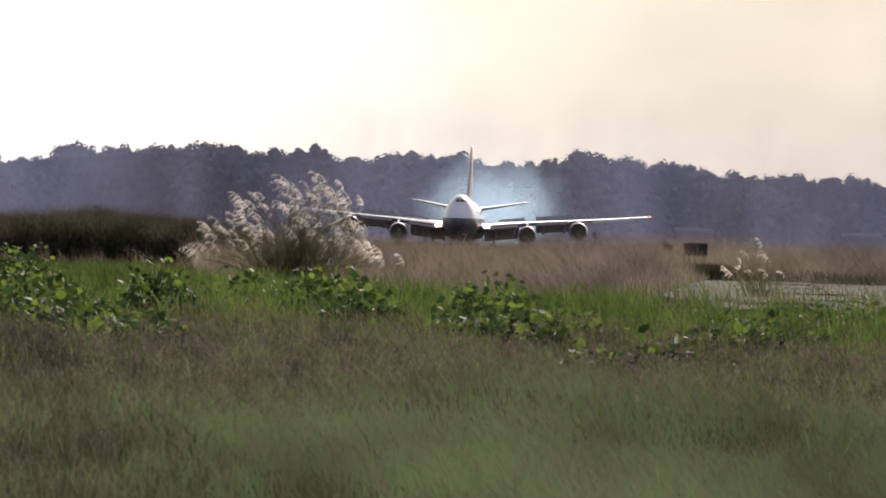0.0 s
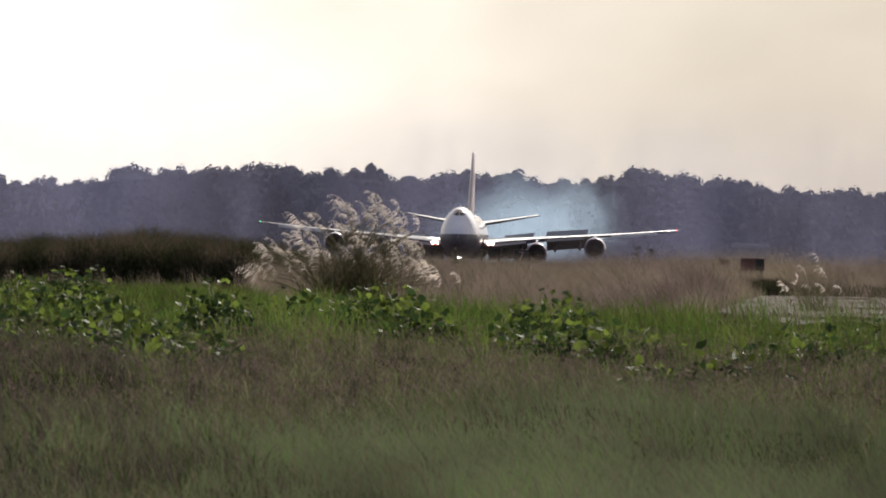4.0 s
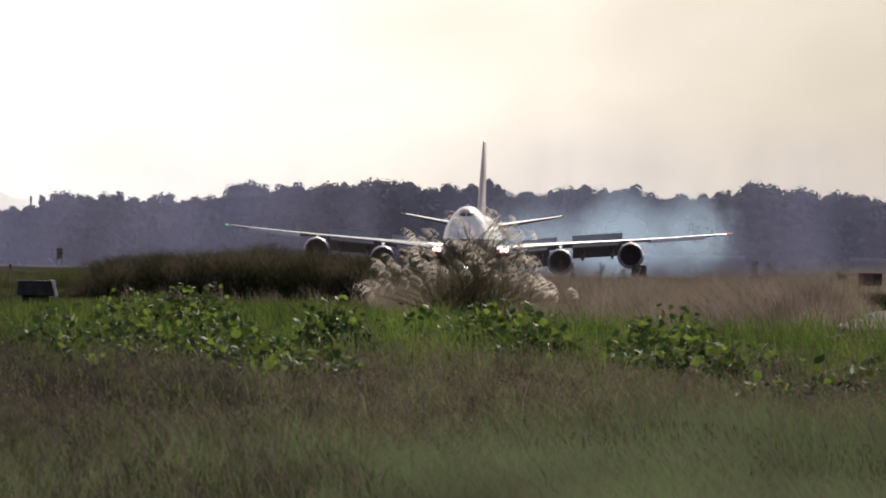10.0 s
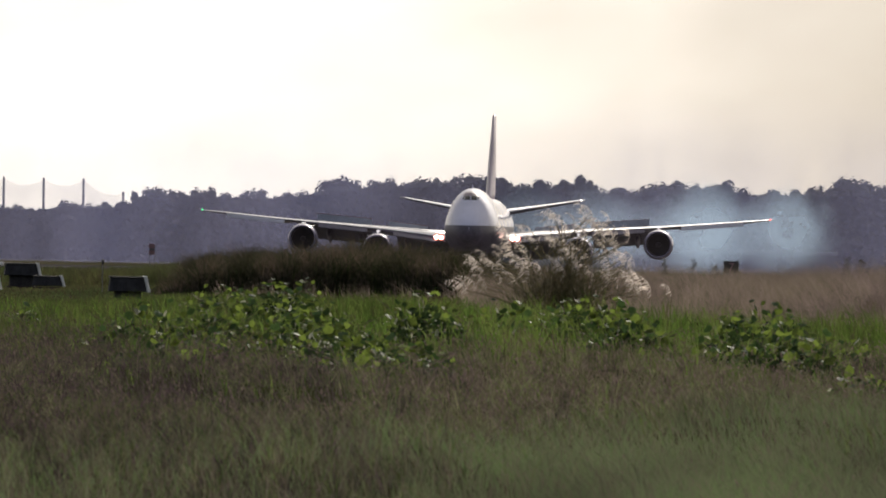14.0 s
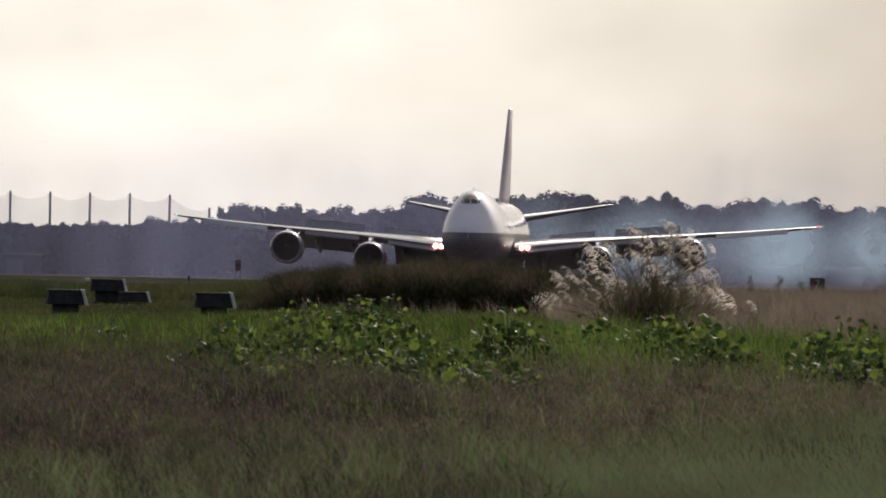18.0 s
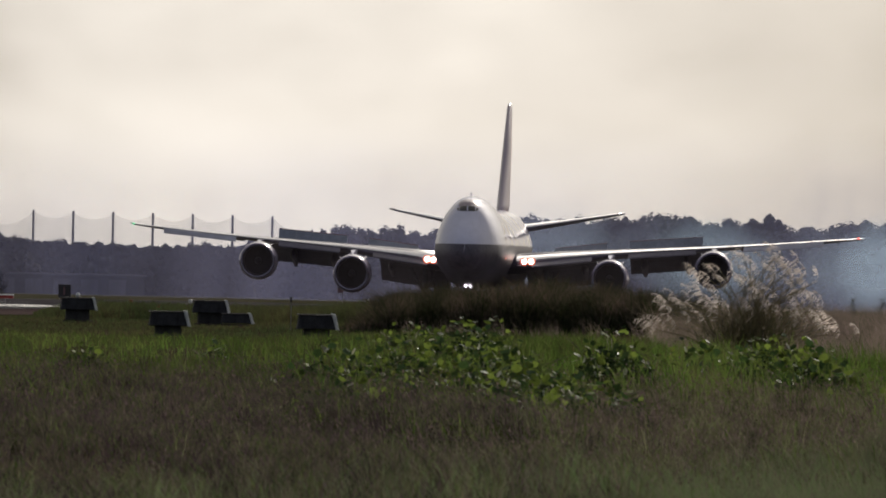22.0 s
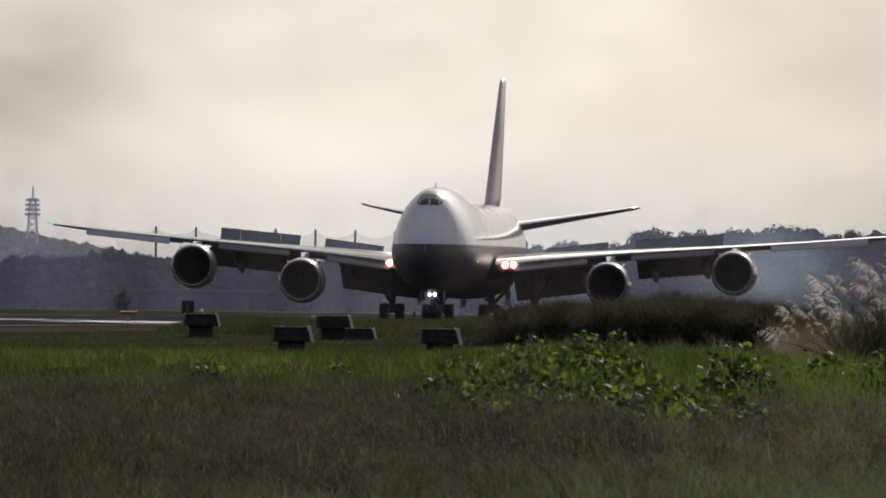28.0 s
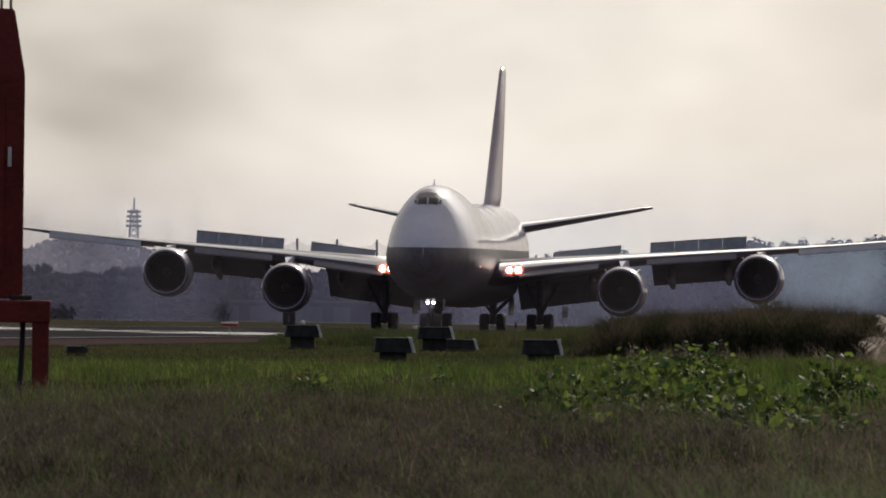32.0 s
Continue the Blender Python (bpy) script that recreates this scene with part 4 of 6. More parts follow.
def make_airliner():
    plane = empty("airliner", Matrix(), "large white four-engined jet airliner with grey belly rolling on the runway", "airplane")
    part("upper_fuselage", hull_strip(True, 40), WHITE, plane, "glossy white upper fuselage with a raised forward deck", True)
    part("belly", hull_strip(False, 30), GREY, plane, "grey painted lower fuselage", True)
    # flight deck panes, with a dark reddish patch above them
    for side in (-1, 1):
        for a0, a1, y0, y1, back in ((1.3, 16.5, -29.6, -29.0, 0.15), (18.0, 22.5, -29.34, -28.9, 0.16)):
            part("cockpit_window", hull_patch([(y0, side * a0), (y0 + back, side * a1), (y1 + back, side * a1), (y1, side * a0)], 0.03), PANE, plane)
        part("brow_panel", hull_patch([(-28.95, side * 0.2), (-28.72, side * 20), (-27.3, side * 19), (-27.2, side * 0.2)], 0.012), BROW, plane, "dark reddish patch over the flight deck")
    bm = bmesh.new()
    tube(bm, (0, -24, 10.0), (0, -23.8, 10.45), 0.06, 0.03, 6)
    part("blade_antenna", bm, WHITE, plane)
    # wing and body fairing
    bm = bmesh.new()
    bmesh.ops.create_uvsphere(bm, u_segments=28, v_segments=14, radius=1)
    for v in bm.verts:
        v.co = Vector((v.co.x * 3.75, v.co.y * 13 + 3.0, 3.1 + v.co.z * 1.45))
    part("wing_fairing", bm, GREY, plane, "", True)
    for side in (-1, 1):
        part("wing", surface([(side * x, y, c, z, t) for x, y, c, z, t in zip(WING_X, WING_LE, WING_C, WING_Z, WING_T)], 0, 10), WING_GREY, plane, "swept grey wing with bright leading edge", True)
        # bare metal along the leading edge
        bm = bmesh.new()
        rows = []
        for k in range(25):
            x = 3.4 + 30.0 * k / 24
            le, ch, z = wing_at(x)
            t = float(np.interp(x, WING_X, WING_T))
            row = []
            for s, f in ((1, 0.006), (1, 0.011), (1, 0.017), (1, 0.025), (1, 0.035), (1, 0.048), (1, 0.065)):
                h = 5 * t * (0.2969 * math.sqrt(f) - 0.126 * f - 0.3516 * f * f) * ch
                row.append(bm.verts.new((side * x, le + f * ch - 0.03, z + (h + 0.03 if s > 0 else -h * 0.75 - 0.02 if s < 0 else 0))))
            rows.append(row)
        for p, q in zip(rows, rows[1:]):
            for k in range(6):
                bm.faces.new((p[k], p[k + 1], q[k + 1], q[k]))
        part("leading_edge", bm, EDGE_METAL, plane, "bright bare metal leading edge", True)
        # leading edge flaps, lowered
        for x0, x1 in ((4.8, 10.0), (13.2, 19.2), (23.4, 30.6)):
            part("leading_edge_flap", panel(x0, x1, -0.055, 0.012, -0.42, 0.02, 0.09, 0, side), SLAT if x0 > 22 else WING_GREY, plane)
        # trailing edge flaps, lowered
        for x0, x1, d0, d1 in ((3.6, 10.0, -0.8, -2.45), (13.0, 20.6, -0.55, -1.75)):
            part("flap", panel(x0, x1, 0.93, 1.17, d0, d1, 0.2, 0, side), FLAP, plane)
            part("flap", panel(x0, x1, 0.8, 0.95, d0 + 0.35, d0, 0.3, 0, side), FLAP, plane)
        part("aileron", panel(23, 30.5, 0.82, 1.02, -0.12, -0.3, 0.12, 0, side), WING_GREY, plane)
        # spoilers, raised
        for x0, x1, n in ((6.3, 11.0, 2), (13.0, 19.6, 4)):
            for k in range(n):
                a, b = x0 + (x1 - x0) * k / n, x0 + (x1 - x0) * (k + 1) / n - 0.015
                sp = part("spoiler", panel(a, b, 0.63, 0.735, 0.25, 1.1, 0.07, 0, side), SPOILER, plane, "raised blue-grey spoiler with a reddish edge")
                part("trailing_edge", panel(a, b, 0.7345, 0.741, 1.095, 1.15, 0.09, 0, side), SPOILER_EDGE, sp, "thin reddish edge")
        # flap track fairings
        for x in (5.6, 8.9, 14.3, 18.2):
            le, c, z = wing_at(x)
            bm = bmesh.new()
            bmesh.ops.create_uvsphere(bm, u_segments=12, v_segments=8, radius=1)
            for v in bm.verts:
                yy = v.co.y
                v.co = Vector((side * x + v.co.x * 0.34, le + c * 0.98 + yy * 3.0, z - 1.1 - 1.0 * max(0, yy) + v.co.z * 0.6))
            part("flap_fairing", bm, WING_GREY, plane, "", True)
        make_engine(plane, side, 11.75, 2.92)
        make_engine(plane, side, 20.9, 3.92)
        # tailplane
        part("tailplane", surface([(side * x, y, c, z, t) for x, y, c, z, t in ((1.2, 27.6, 9.6, 7.35, 0.1), (5.5, 31.6, 6.6, 8.1, 0.09), (10.4, 36.0, 3.6, 8.98, 0.08), (11.1, 37.4, 2.0, 9.1, 0.07))], 0, 8), WING_GREY, plane, "swept grey tailplane", True)
        bm = bmesh.new()
        rows = []
        for k in range(13):
            x = 1.6 + 8.8 * k / 12
            le, ch, z, t = (float(np.interp(x, (1.2, 5.5, 10.4, 11.1), q)) for q in ((27.6, 31.6, 36.0, 37.4), (9.6, 6.6, 3.6, 2.0), (7.35, 8.1, 8.98, 9.1), (0.1, 0.09, 0.08, 0.07)))
            row = []
            for f in (0.0, 0.006, 0.02, 0.05, 0.1):
                h = 5 * t * (0.2969 * math.sqrt(f) - 0.126 * f - 0.3516 * f * f) * ch
                row.append(bm.verts.new((side * x, le + f * ch - 0.015, z + h + 0.015)))
            rows.append(row)
        for p, q in zip(rows, rows[1:]):
            for k in range(4):
                bm.faces.new((p[k], p[k + 1], q[k + 1], q[k]))
        part("leading_edge", bm, EDGE_METAL, plane, "bright bare metal leading edge", True)
        # lights in the wing root
        for x, y, z in ((4.15, -9.1, 4.32), (4.75, -8.6, 4.34)):
            lamp = lamp_disc(plane, "landing_light", LAMP_WARM, (side * x, y, z), 0.23)
            # glowing ring added to paint the reddish halo round the lamp
            bm = bmesh.new()
            lathe(bm, [(0.23, -0.02), (0.3, -0.05), (0.37, 0.02), (0.38, 0.12)], 16, Matrix.Translation((side * x, y, z)))
            part("lamp_rim", bm, LAMP_HALO, lamp, "", True)
        bm = bmesh.new()
        bmesh.ops.create_uvsphere(bm, u_segments=8, v_segments=6, radius=0.09, matrix=Matrix.Translation((side * 33.7, 18.2, 7.13)))
        part("wing_tip_light", bm, LAMP_RED if side > 0 else LAMP_GREEN, plane)
    part("fin", fin_surface([(8.2, 22.0, 17.0, 0.06), (9.6, 26.0, 13.4, 0.085), (14.5, 31.6, 9.4, 0.09), (18.9, 36.6, 5.6, 0.085), (19.25, 37.6, 4.2, 0.06)], 10), FIN_PAINT, plane, "tall swept tail fin, pale with a faint reddish tone", True)
    bm = bmesh.new()
    lathe(bm, [(0.38, 0), (0.34, 0.6), (0.05, 0.9)], 14, Matrix.Translation((0, 43.0, 7.8)))
    part("tail_cone", bm, STEEL, plane, "", True)
    # undercarriage
    make_gear(plane, 0, -25.3, 2.6, ((-0.47, 0), (0.47, 0)), 0.62, "nose_gear", 0.15)
    four = ((-0.6, -0.73), (0.6, -0.73), (-0.6, 0.73), (0.6, 0.73))
    for side in (-1, 1):
        make_gear(plane, side * 5.5, 2.8, 3.6, four, 0.63, "wing_gear", 0.24)
        make_gear(plane, side * 1.93, 5.9, 2.6, four, 0.63, "body_gear", 0.24)
        bm = bmesh.new()
        box(bm, side * 3.4 - 0.05, side * 3.4 + 0.05, 1.5, 5.5, 1.2, 2.4, 0.02)
        part("gear_door", bm, GREY, plane)
        bm = bmesh.new()
        box(bm, side * 0.85 - 0.04, side * 0.85 + 0.04, -26.0, -24.4, 1.45, 2.3, 0.02)
        part("nose_gear_door", bm, GREY, plane)
        lamp_disc(plane, "taxi_light", LAMP_WHITE, (side * 0.2, -25.75, 1.98), 0.11)
    bm = bmesh.new()
    box(bm, -0.3, 0.3, -25.72, -25.4, 1.9, 2.06, 0.02)
    part("light_bracket", bm, STEEL, plane)
    lamp_disc(plane, "side_beacon", LAMP_BEACON, (3.14, -22.3, 4.5), 0.05)
    return plane


AIRLINER = make_airliner()


# ---- smoke that the tyres left behind, thinning out along the runway ----
SMOKE_FROM = 2705.0
SMOKE = []


def smoke_material(name, amount):
    m = bpy.data.materials.new(name)
    m.use_nodes = True
    N, L = m.node_tree.nodes, m.node_tree.links
    tc = N.new("ShaderNodeTexCoord")
    flat = N.new("ShaderNodeVectorMath")
    flat.operation, flat.inputs[1].default_value = "MULTIPLY", (1, 0, 1)
    L.new(tc.outputs["Object"], flat.inputs[0])
    ln = N.new("ShaderNodeVectorMath")
    ln.operation = "LENGTH"
    L.new(flat.outputs[0], ln.inputs[0])
    fall = N.new("ShaderNodeMapRange")
    fall.interpolation_type = "SMOOTHSTEP"
    fall.inputs["From Min"].default_value, fall.inputs["From Max"].default_value = 0.55, 1.22
    fall.inputs["To Min"].default_value, fall.inputs["To Max"].default_value = amount, 0.0
    nz = N.new("ShaderNodeTexNoise")
    nz.inputs["Scale"].default_value, nz.inputs["Detail"].default_value = 2.1, 5.0
    at = N.new("ShaderNodeObjectInfo")
    seed = N.new("ShaderNodeVectorMath")
    seed.operation = "MULTIPLY_ADD"
    seed.inputs[1].default_value = (37.0, 37.0, 37.0)
    L.new(at.outputs["Random"], seed.inputs[0])
    L.new(tc.outputs["Object"], seed.inputs[2])
    L.new(seed.outputs[0], nz.inputs["Vector"])
    warp = N.new("ShaderNodeMath")
    warp.operation, warp.inputs[1].default_value = "MULTIPLY_ADD", 0.9
    L.new(nz.outputs["Fac"], warp.inputs[0])
    L.new(ln.outputs["Value"], warp.inputs[2])
    L.new(warp.outputs[0], fall.inputs["Value"])
    mr = N.new("ShaderNodeMapRange")
    mr.inputs["From Min"].default_value, mr.inputs["From Max"].default_value = 0.3, 0.66
    mr.inputs["To Min"].default_value, mr.inputs["To Max"].default_value = 0.45, 1.15
    L.new(nz.outputs["Fac"], mr.inputs["Value"])
    mu = N.new("ShaderNodeMath")
    mu.operation = "MULTIPLY"
    L.new(fall.outputs[0], mu.inputs[0])
    L.new(mr.outputs[0], mu.inputs[1])
    di, tl, tr = N.new("ShaderNodeBsdfDiffuse"), N.new("ShaderNodeBsdfTranslucent"), N.new("ShaderNodeBsdfTransparent")
    di.inputs["Color"].default_value = tl.inputs["Color"].default_value = (0.52, 0.7, 0.92, 1)
    m1, m2 = N.new("ShaderNodeMixShader"), N.new("ShaderNodeMixShader")
    m1.inputs[0].default_value = 0.82
    L.new(di.outputs[0], m1.inputs[1])
    L.new(tl.outputs[0], m1.inputs[2])
    L.new(mu.outputs[0], m2.inputs[0])
    L.new(tr.outputs[0], m2.inputs[1])
    L.new(m1.outputs[0], m2.inputs[2])
    L.new(m2.outputs[0], N["Material Output"].inputs["Surface"])
    return m


def make_smoke():
    bm = bmesh.new()
    n, rings = 28, 9
    rows = []
    for j in range(1, rings + 1):
        f = j / rings
        rows.append([bm.verts.new((f * math.cos(2 * math.pi * k / n), -0.3 * (1 - f * f) + 0.02 * math.sin(5 * k + 3 * j), f * math.sin(2 * math.pi * k / n))) for k in range(n)])
    c = bm.verts.new((0, -0.3, 0))
    for k in range(n):
        bm.faces.new((c, rows[0][k], rows[0][(k + 1) % n]))
        for p, q in zip(rows, rows[1:]):
            bm.faces.new((p[k], q[k], q[(k + 1) % n], p[(k + 1) % n]))
    me = bpy.data.meshes.new("smoke_puff")
    bm.to_mesh(me)
    bm.free()
    me.materials.append(smoke_material("fresh_tyre_smoke", 0.44))
    me.shade_smooth()
    thin = me.copy()
    thin.materials[0] = smoke_material("thin_tyre_smoke", 0.19)
    for f, w, h, z, lat in ((0.0, 15, 14, 9.5, -4), (0.2, 15, 14, 9, 4), (0.46, 14, 10, 7.5, -2), (0.64, 15, 9, 7, 5), (0.81, 15, 8.5, 6.5, -5), (0.95, 12, 7.5, 6, 0)):
        ob = new("smoke_puff", me if f < 0.3 else thin)
        ob.scale = (w, 6, h)
        tagged(ob, "thin bluish white puff of tyre smoke over the runway", "smoke", "tyre smoke behind the airliner")
        SMOKE.append((ob, f, z, lat))


make_smoke()


# ---- lights and signs of the airfield ----
def make_light_box(az, r, low=False, knob=False, w=0.6):
    t = empty("approach_light_unit", Matrix.Translation(spot(az, r)) @ Matrix.Rotation(radians(az + 2), 4, "Z"),
              "low weathered grey light housing sunk in the grass" if low else "dark weathered light housing with a pale end on a squat pedestal", "light unit", "light units in the grass")
    z0, z1 = (0.1, 0.4 if w > 0.4 else 0.26) if low else (0.42, 0.79) if r > 400 else (0.34, 0.69)
    bm = bmesh.new()
    box(bm, -w, w, -0.45, 0.45, z0, z1, 0.03)
    for v in bm.verts:
        f = (v.co.z - z0) / (z1 - z0)
        v.co.x = v.co.x * (1 - 0.05 * f) + 0.03 * f
        v.co.y *= 1 - 0.14 * f
    part("housing", bm, BOX_DARK, t)
    if w > 0.4:
        bm = bmesh.new()
        box(bm, w - 0.03, w + 0.06, -0.47, 0.43, z0 - 0.01, z1 + 0.05, 0.015)
        for v in bm.verts:
            v.co.x -= 0.09 * (v.co.z - z0) / (z1 - z0)
        part("end_plate", bm, BOX_END, t, "pale sunlit end plate")
    for x in (-0.6 * w, -0.05 * w, 0.5 * w):
        bm = bmesh.new()
        box(bm, x - 0.02, x + 0.02, -0.47, -0.43, z0 + 0.02, z1 - 0.03, 0.006)
        part("rib", bm, BOX_DARK, t)
    bm = bmesh.new()
    box(bm, -w * 0.97, w * 0.9, -0.42, 0.42, z1 - 0.005, z1 + 0.035, 0.012)
    part("lid", bm, BOX_LID, t, "weathered greyish brown lid")
    if not low:
        bm = bmesh.new()
        box(bm, -0.68 * w, 0.66 * w, -0.32, 0.32, 0.06, z0, 0.02)
        part("pedestal", bm, BOX_FOOT, t)
    bm = bmesh.new()
    box(bm, -w * 0.85, w * 0.85, -0.42, 0.42, -0.08, 0.08, 0.02)
    part("footing", bm, CONCRETE, t)
    if knob:
        bm = bmesh.new()
        bmesh.ops.create_uvsphere(bm, u_segments=10, v_segments=6, radius=0.08, matrix=Matrix.Translation((0.0, 0, z1 + 0.11)))
        part("lamp_dome", bm, BOX_END, t)


for az, r, low, knob, w in ((3.323, 462, False, True, 0.58), (2.955, 358, False, False, 0.5), (2.786, 456, False, False, 0.58), (2.679, 455, True, False, 0.5), (2.354, 356, False, False, 0.5), (4.24, 392, True, False, 0.3)):
    make_light_box(az, r, low, knob, w)


def make_sign(az, r, w, h, z, face, edge, label, bars=(), text=""):
    t = empty("airfield_sign", Matrix.Translation(spot(az, r)) @ Matrix.Rotation(radians(az), 4, "Z"), label, "sign")
    bm = bmesh.new()
    box(bm, -w / 2, w / 2, -0.12, 0.12, z, z + h, 0.03)
    part("panel", bm, face, t)
    for x in (-w * 0.36, w * 0.36):
        bm = bmesh.new()
        tube(bm, (x, 0, -0.1), (x, 0, z + 0.02), 0.04, n=8)
        part("post", bm, POLE, t)
    for x0, x1, z0, z1 in bars:
        bm = bmesh.new()
        box(bm, w * x0, w * x1, -0.14, -0.124, z + h * z0, z + h * z1)
        part("mark", bm, edge, t)
    if text:
        cu = bpy.data.curves.new("digit", "FONT")
        cu.body, cu.size, cu.align_x, cu.extrude = text, h * 1.05, "CENTER", 0.008
        tmp = bpy.data.objects.new("digit", cu)
        scene.collection.objects.link(tmp)
        bpy.context.view_layer.update()
        me = bpy.data.meshes.new_from_object(tmp.evaluated_get(bpy.context.evaluated_depsgraph_get()))
        bpy.data.objects.remove(tmp)
        me.materials.clear()
        me.materials.append(edge)
        mesh_part("digit", me, t, "", Matrix.Translation((0, -0.135, z + h * 0.13)) @ Matrix.Rotation(radians(90), 4, "X"))


make_sign(-0.09, 1350, 1.45, 1.15, 0.45, BLACK, DIGIT, "black distance sign with a pale reddish digit beside the runway", text="7")
make_sign(3.378, 1347, 1.2, 1.25, 0.2, BLACK, HAZED_RED, "black distance sign with a pale mark beside the runway", bars=((-0.1, 0.05, 0.2, 0.8),))
make_sign(-1.028, 470, 0.8, 0.44, 0.74, SIGN_RED, BLACK, "red airfield sign standing in brown grass", bars=((0.1, 0.46, 0.1, 0.9),))
make_sign(-0.915, 474, 0.3, 0.2, 0.92, SIGN_RED, BLACK, "small red airfield sign standing in brown grass")
make_sign(2.26, 1900, 0.8, 1.5, 2.2, HAZED_RED, WALL_PALE, "red marker board coloured pale as by haze, with a grey band, beyond the runway", bars=((-0.5, 0.5, 0.38, 0.6),))


def make_marker(az, r, w, h, top):
    t = empty("edge_marker", Matrix.Translation(spot(az, r)), "small edge marker on a thin post in the grass", "marker", "edge markers by the runway")
    bm = bmesh.new()
    tube(bm, (0, 0, -0.1), (0, 0, h), 0.022 if w > 0.1 else 0.012, n=8)
    part("post", bm, POLE, t)
    bm = bmesh.new()
    box(bm, -w / 2, w / 2, -0.1, 0.1, h - 0.02, h + 0.13, 0.03)
    part("head", bm, top, t)
    if w > 0.5:
        bm = bmesh.new()
        box(bm, -w / 2, w / 2, -0.08, 0.08, h + 0.14, h + 0.2, 0.02)
        part("cap", bm, WHITE_SIGN, t)


make_marker(3.618, 712, 0.85, 0.45, RED)
make_marker(3.108, 730, 0.18, 0.35, RED)
make_marker(2.146, 560, 0.14, 0.75, BOX_END)
make_marker(2.868, 620, 0.16, 0.52, WHITE_SIGN)
make_marker(2.995, 520, 0.1, 0.42, RED)
make_marker(2.458, 430, 0.07, 0.9, BOX_DARK)


def make_red_cabinet():
    """Red-painted cabinet with aerial rods on a red steel stand."""
    t = empty("red_cabinet_mast", Matrix.Translation(spot(4.345, 214, -0.02)) @ Matrix.Rotation(radians(4.4), 4, "Z"), "dark red painted steel cabinet with aerial rods on a red stand", "equipment cabinet")
    bm = bmesh.new()
    box(bm, -2.6, 0.0, -0.1, 1.7, 1.24, 1.58, 0.025)
    part("platform", bm, RED, t)
    for x in (-0.15, -2.45):
        for y in (0.05, 1.55):
            bm = bmesh.new()
            box(bm, x - 0.13, x + 0.13, y - 0.12, y + 0.12, -0.4, 1.25, 0.015)
            part("leg", bm, RED, t)
    bm = bmesh.new()
    box(bm, -0.62, -0.28, 0.1, 0.4, 1.58, 1.66, 0.02)
    part("junction_box", bm, BLACK, t)
    bm = bmesh.new()
    x0, x1 = -2.15, -0.43
    vs = []
    for z, a, b, d in ((1.6, x0, x1, 0.0), (5.0, x0, x1, 0.0), (6.0, x0 + 0.2, x1 - 0.17, 0.15)):
        vs.append([bm.verts.new(p) for p in ((a, 0.2 + d, z), (b, 0.2 + d, z), (b, 1.4 - d, z), (a, 1.4 - d, z))])
    for p, q in zip(vs, vs[1:]):
        for k in range(4):
            bm.faces.new((p[k], p[(k + 1) % 4], q[(k + 1) % 4], q[k]))
    bm.faces.new(vs[0])
    bm.faces.new(vs[-1])
    bmesh.ops.bevel(bm, geom=list(bm.edges), offset=0.02, segments=2, affect="EDGES")
    part("cabinet", bm, RED, t)
    bm = bmesh.new()
    box(bm, x0 + 0.3, x1 - 0.3, 0.165, 0.21, 2.0, 4.6, 0.01)
    part("door", bm, RED, t)
    bm = bmesh.new()
    box(bm, -0.68, -0.62, 0.1, 0.19, 3.6, 3.9, 0.01)
    part("label_plate", bm, WHITE_SIGN, t)
    for x in (-0.66, -0.8, -1.2, -1.75):
        bm = bmesh.new()
        tube(bm, (x, 0.7, 5.95), (x, 0.7, 7.2), 0.022, n=8)
        part("aerial_rod", bm, POLE, t)
    bm = bmesh.new()
    for k in range(8):
        f, g = k / 8, (k + 1) / 8
        tube(bm, (-0.42 - 0.1 * f * f, 0.3, 1.3 - 1.6 * f), (-0.42 - 0.1 * g * g, 0.3, 1.3 - 1.6 * g), 0.045, n=8)
    part("cable", bm, CABLE, t, "black cable hanging to the ground")


make_red_cabinet()


# ---- silver-plumed reeds ----
def plume_mesh(rng, length):
    """A feathery seed head swept downwind: fine hairs along a drooping stem."""
    n, strands = 150, 9
    # hairs hang in a dozen strands from the arching tip, like the teeth of a comb
    k = rng.integers(0, strands, n)
    f = k / (strands - 1)
    ax = np.c_[-length * (0.1 * f + 0.42 * f * f), rng.normal(0, 0.01, n), length * (1.0 * f - 0.36 * f * f)] + rng.normal(0, 0.006, (n, 3))
    hang = np.c_[-rng.uniform(0.3, 0.7, strands), rng.normal(0, 0.35, strands), -rng.uniform(0.1, 0.8, strands)]
    d = hang[k] + rng.normal(0, 0.05, (n, 3))
    d /= np.linalg.norm(d, axis=1)[:, None]
    hl = length * rng.uniform(0.22, 0.52, n) * (1 - 0.4 * f)
    w = rng.uniform(0.0013, 0.0028, n)
    tip = ax + d * hl[:, None]
    side = np.c_[0.5 * w, np.zeros(n), w]
    v = np.stack([ax - side, ax + side, tip], 1)
    stem_n = 8
    g = np.linspace(0, 1, stem_n)
    sx = np.c_[-length * (0.1 * g + 0.42 * g * g), 0 * g, length * (1.0 * g - 0.36 * g * g)]
    sv = np.stack([sx[:-1] - [0, 0, 0.008], sx[:-1] + [0, 0, 0.008], sx[1:]], 1)
    v = np.concatenate([v, sv])
    m = len(v)
    return soup("plume", v.reshape(-1, 3), np.zeros((0, 4), int), np.arange(m * 3).reshape(-1, 3), PLUME)


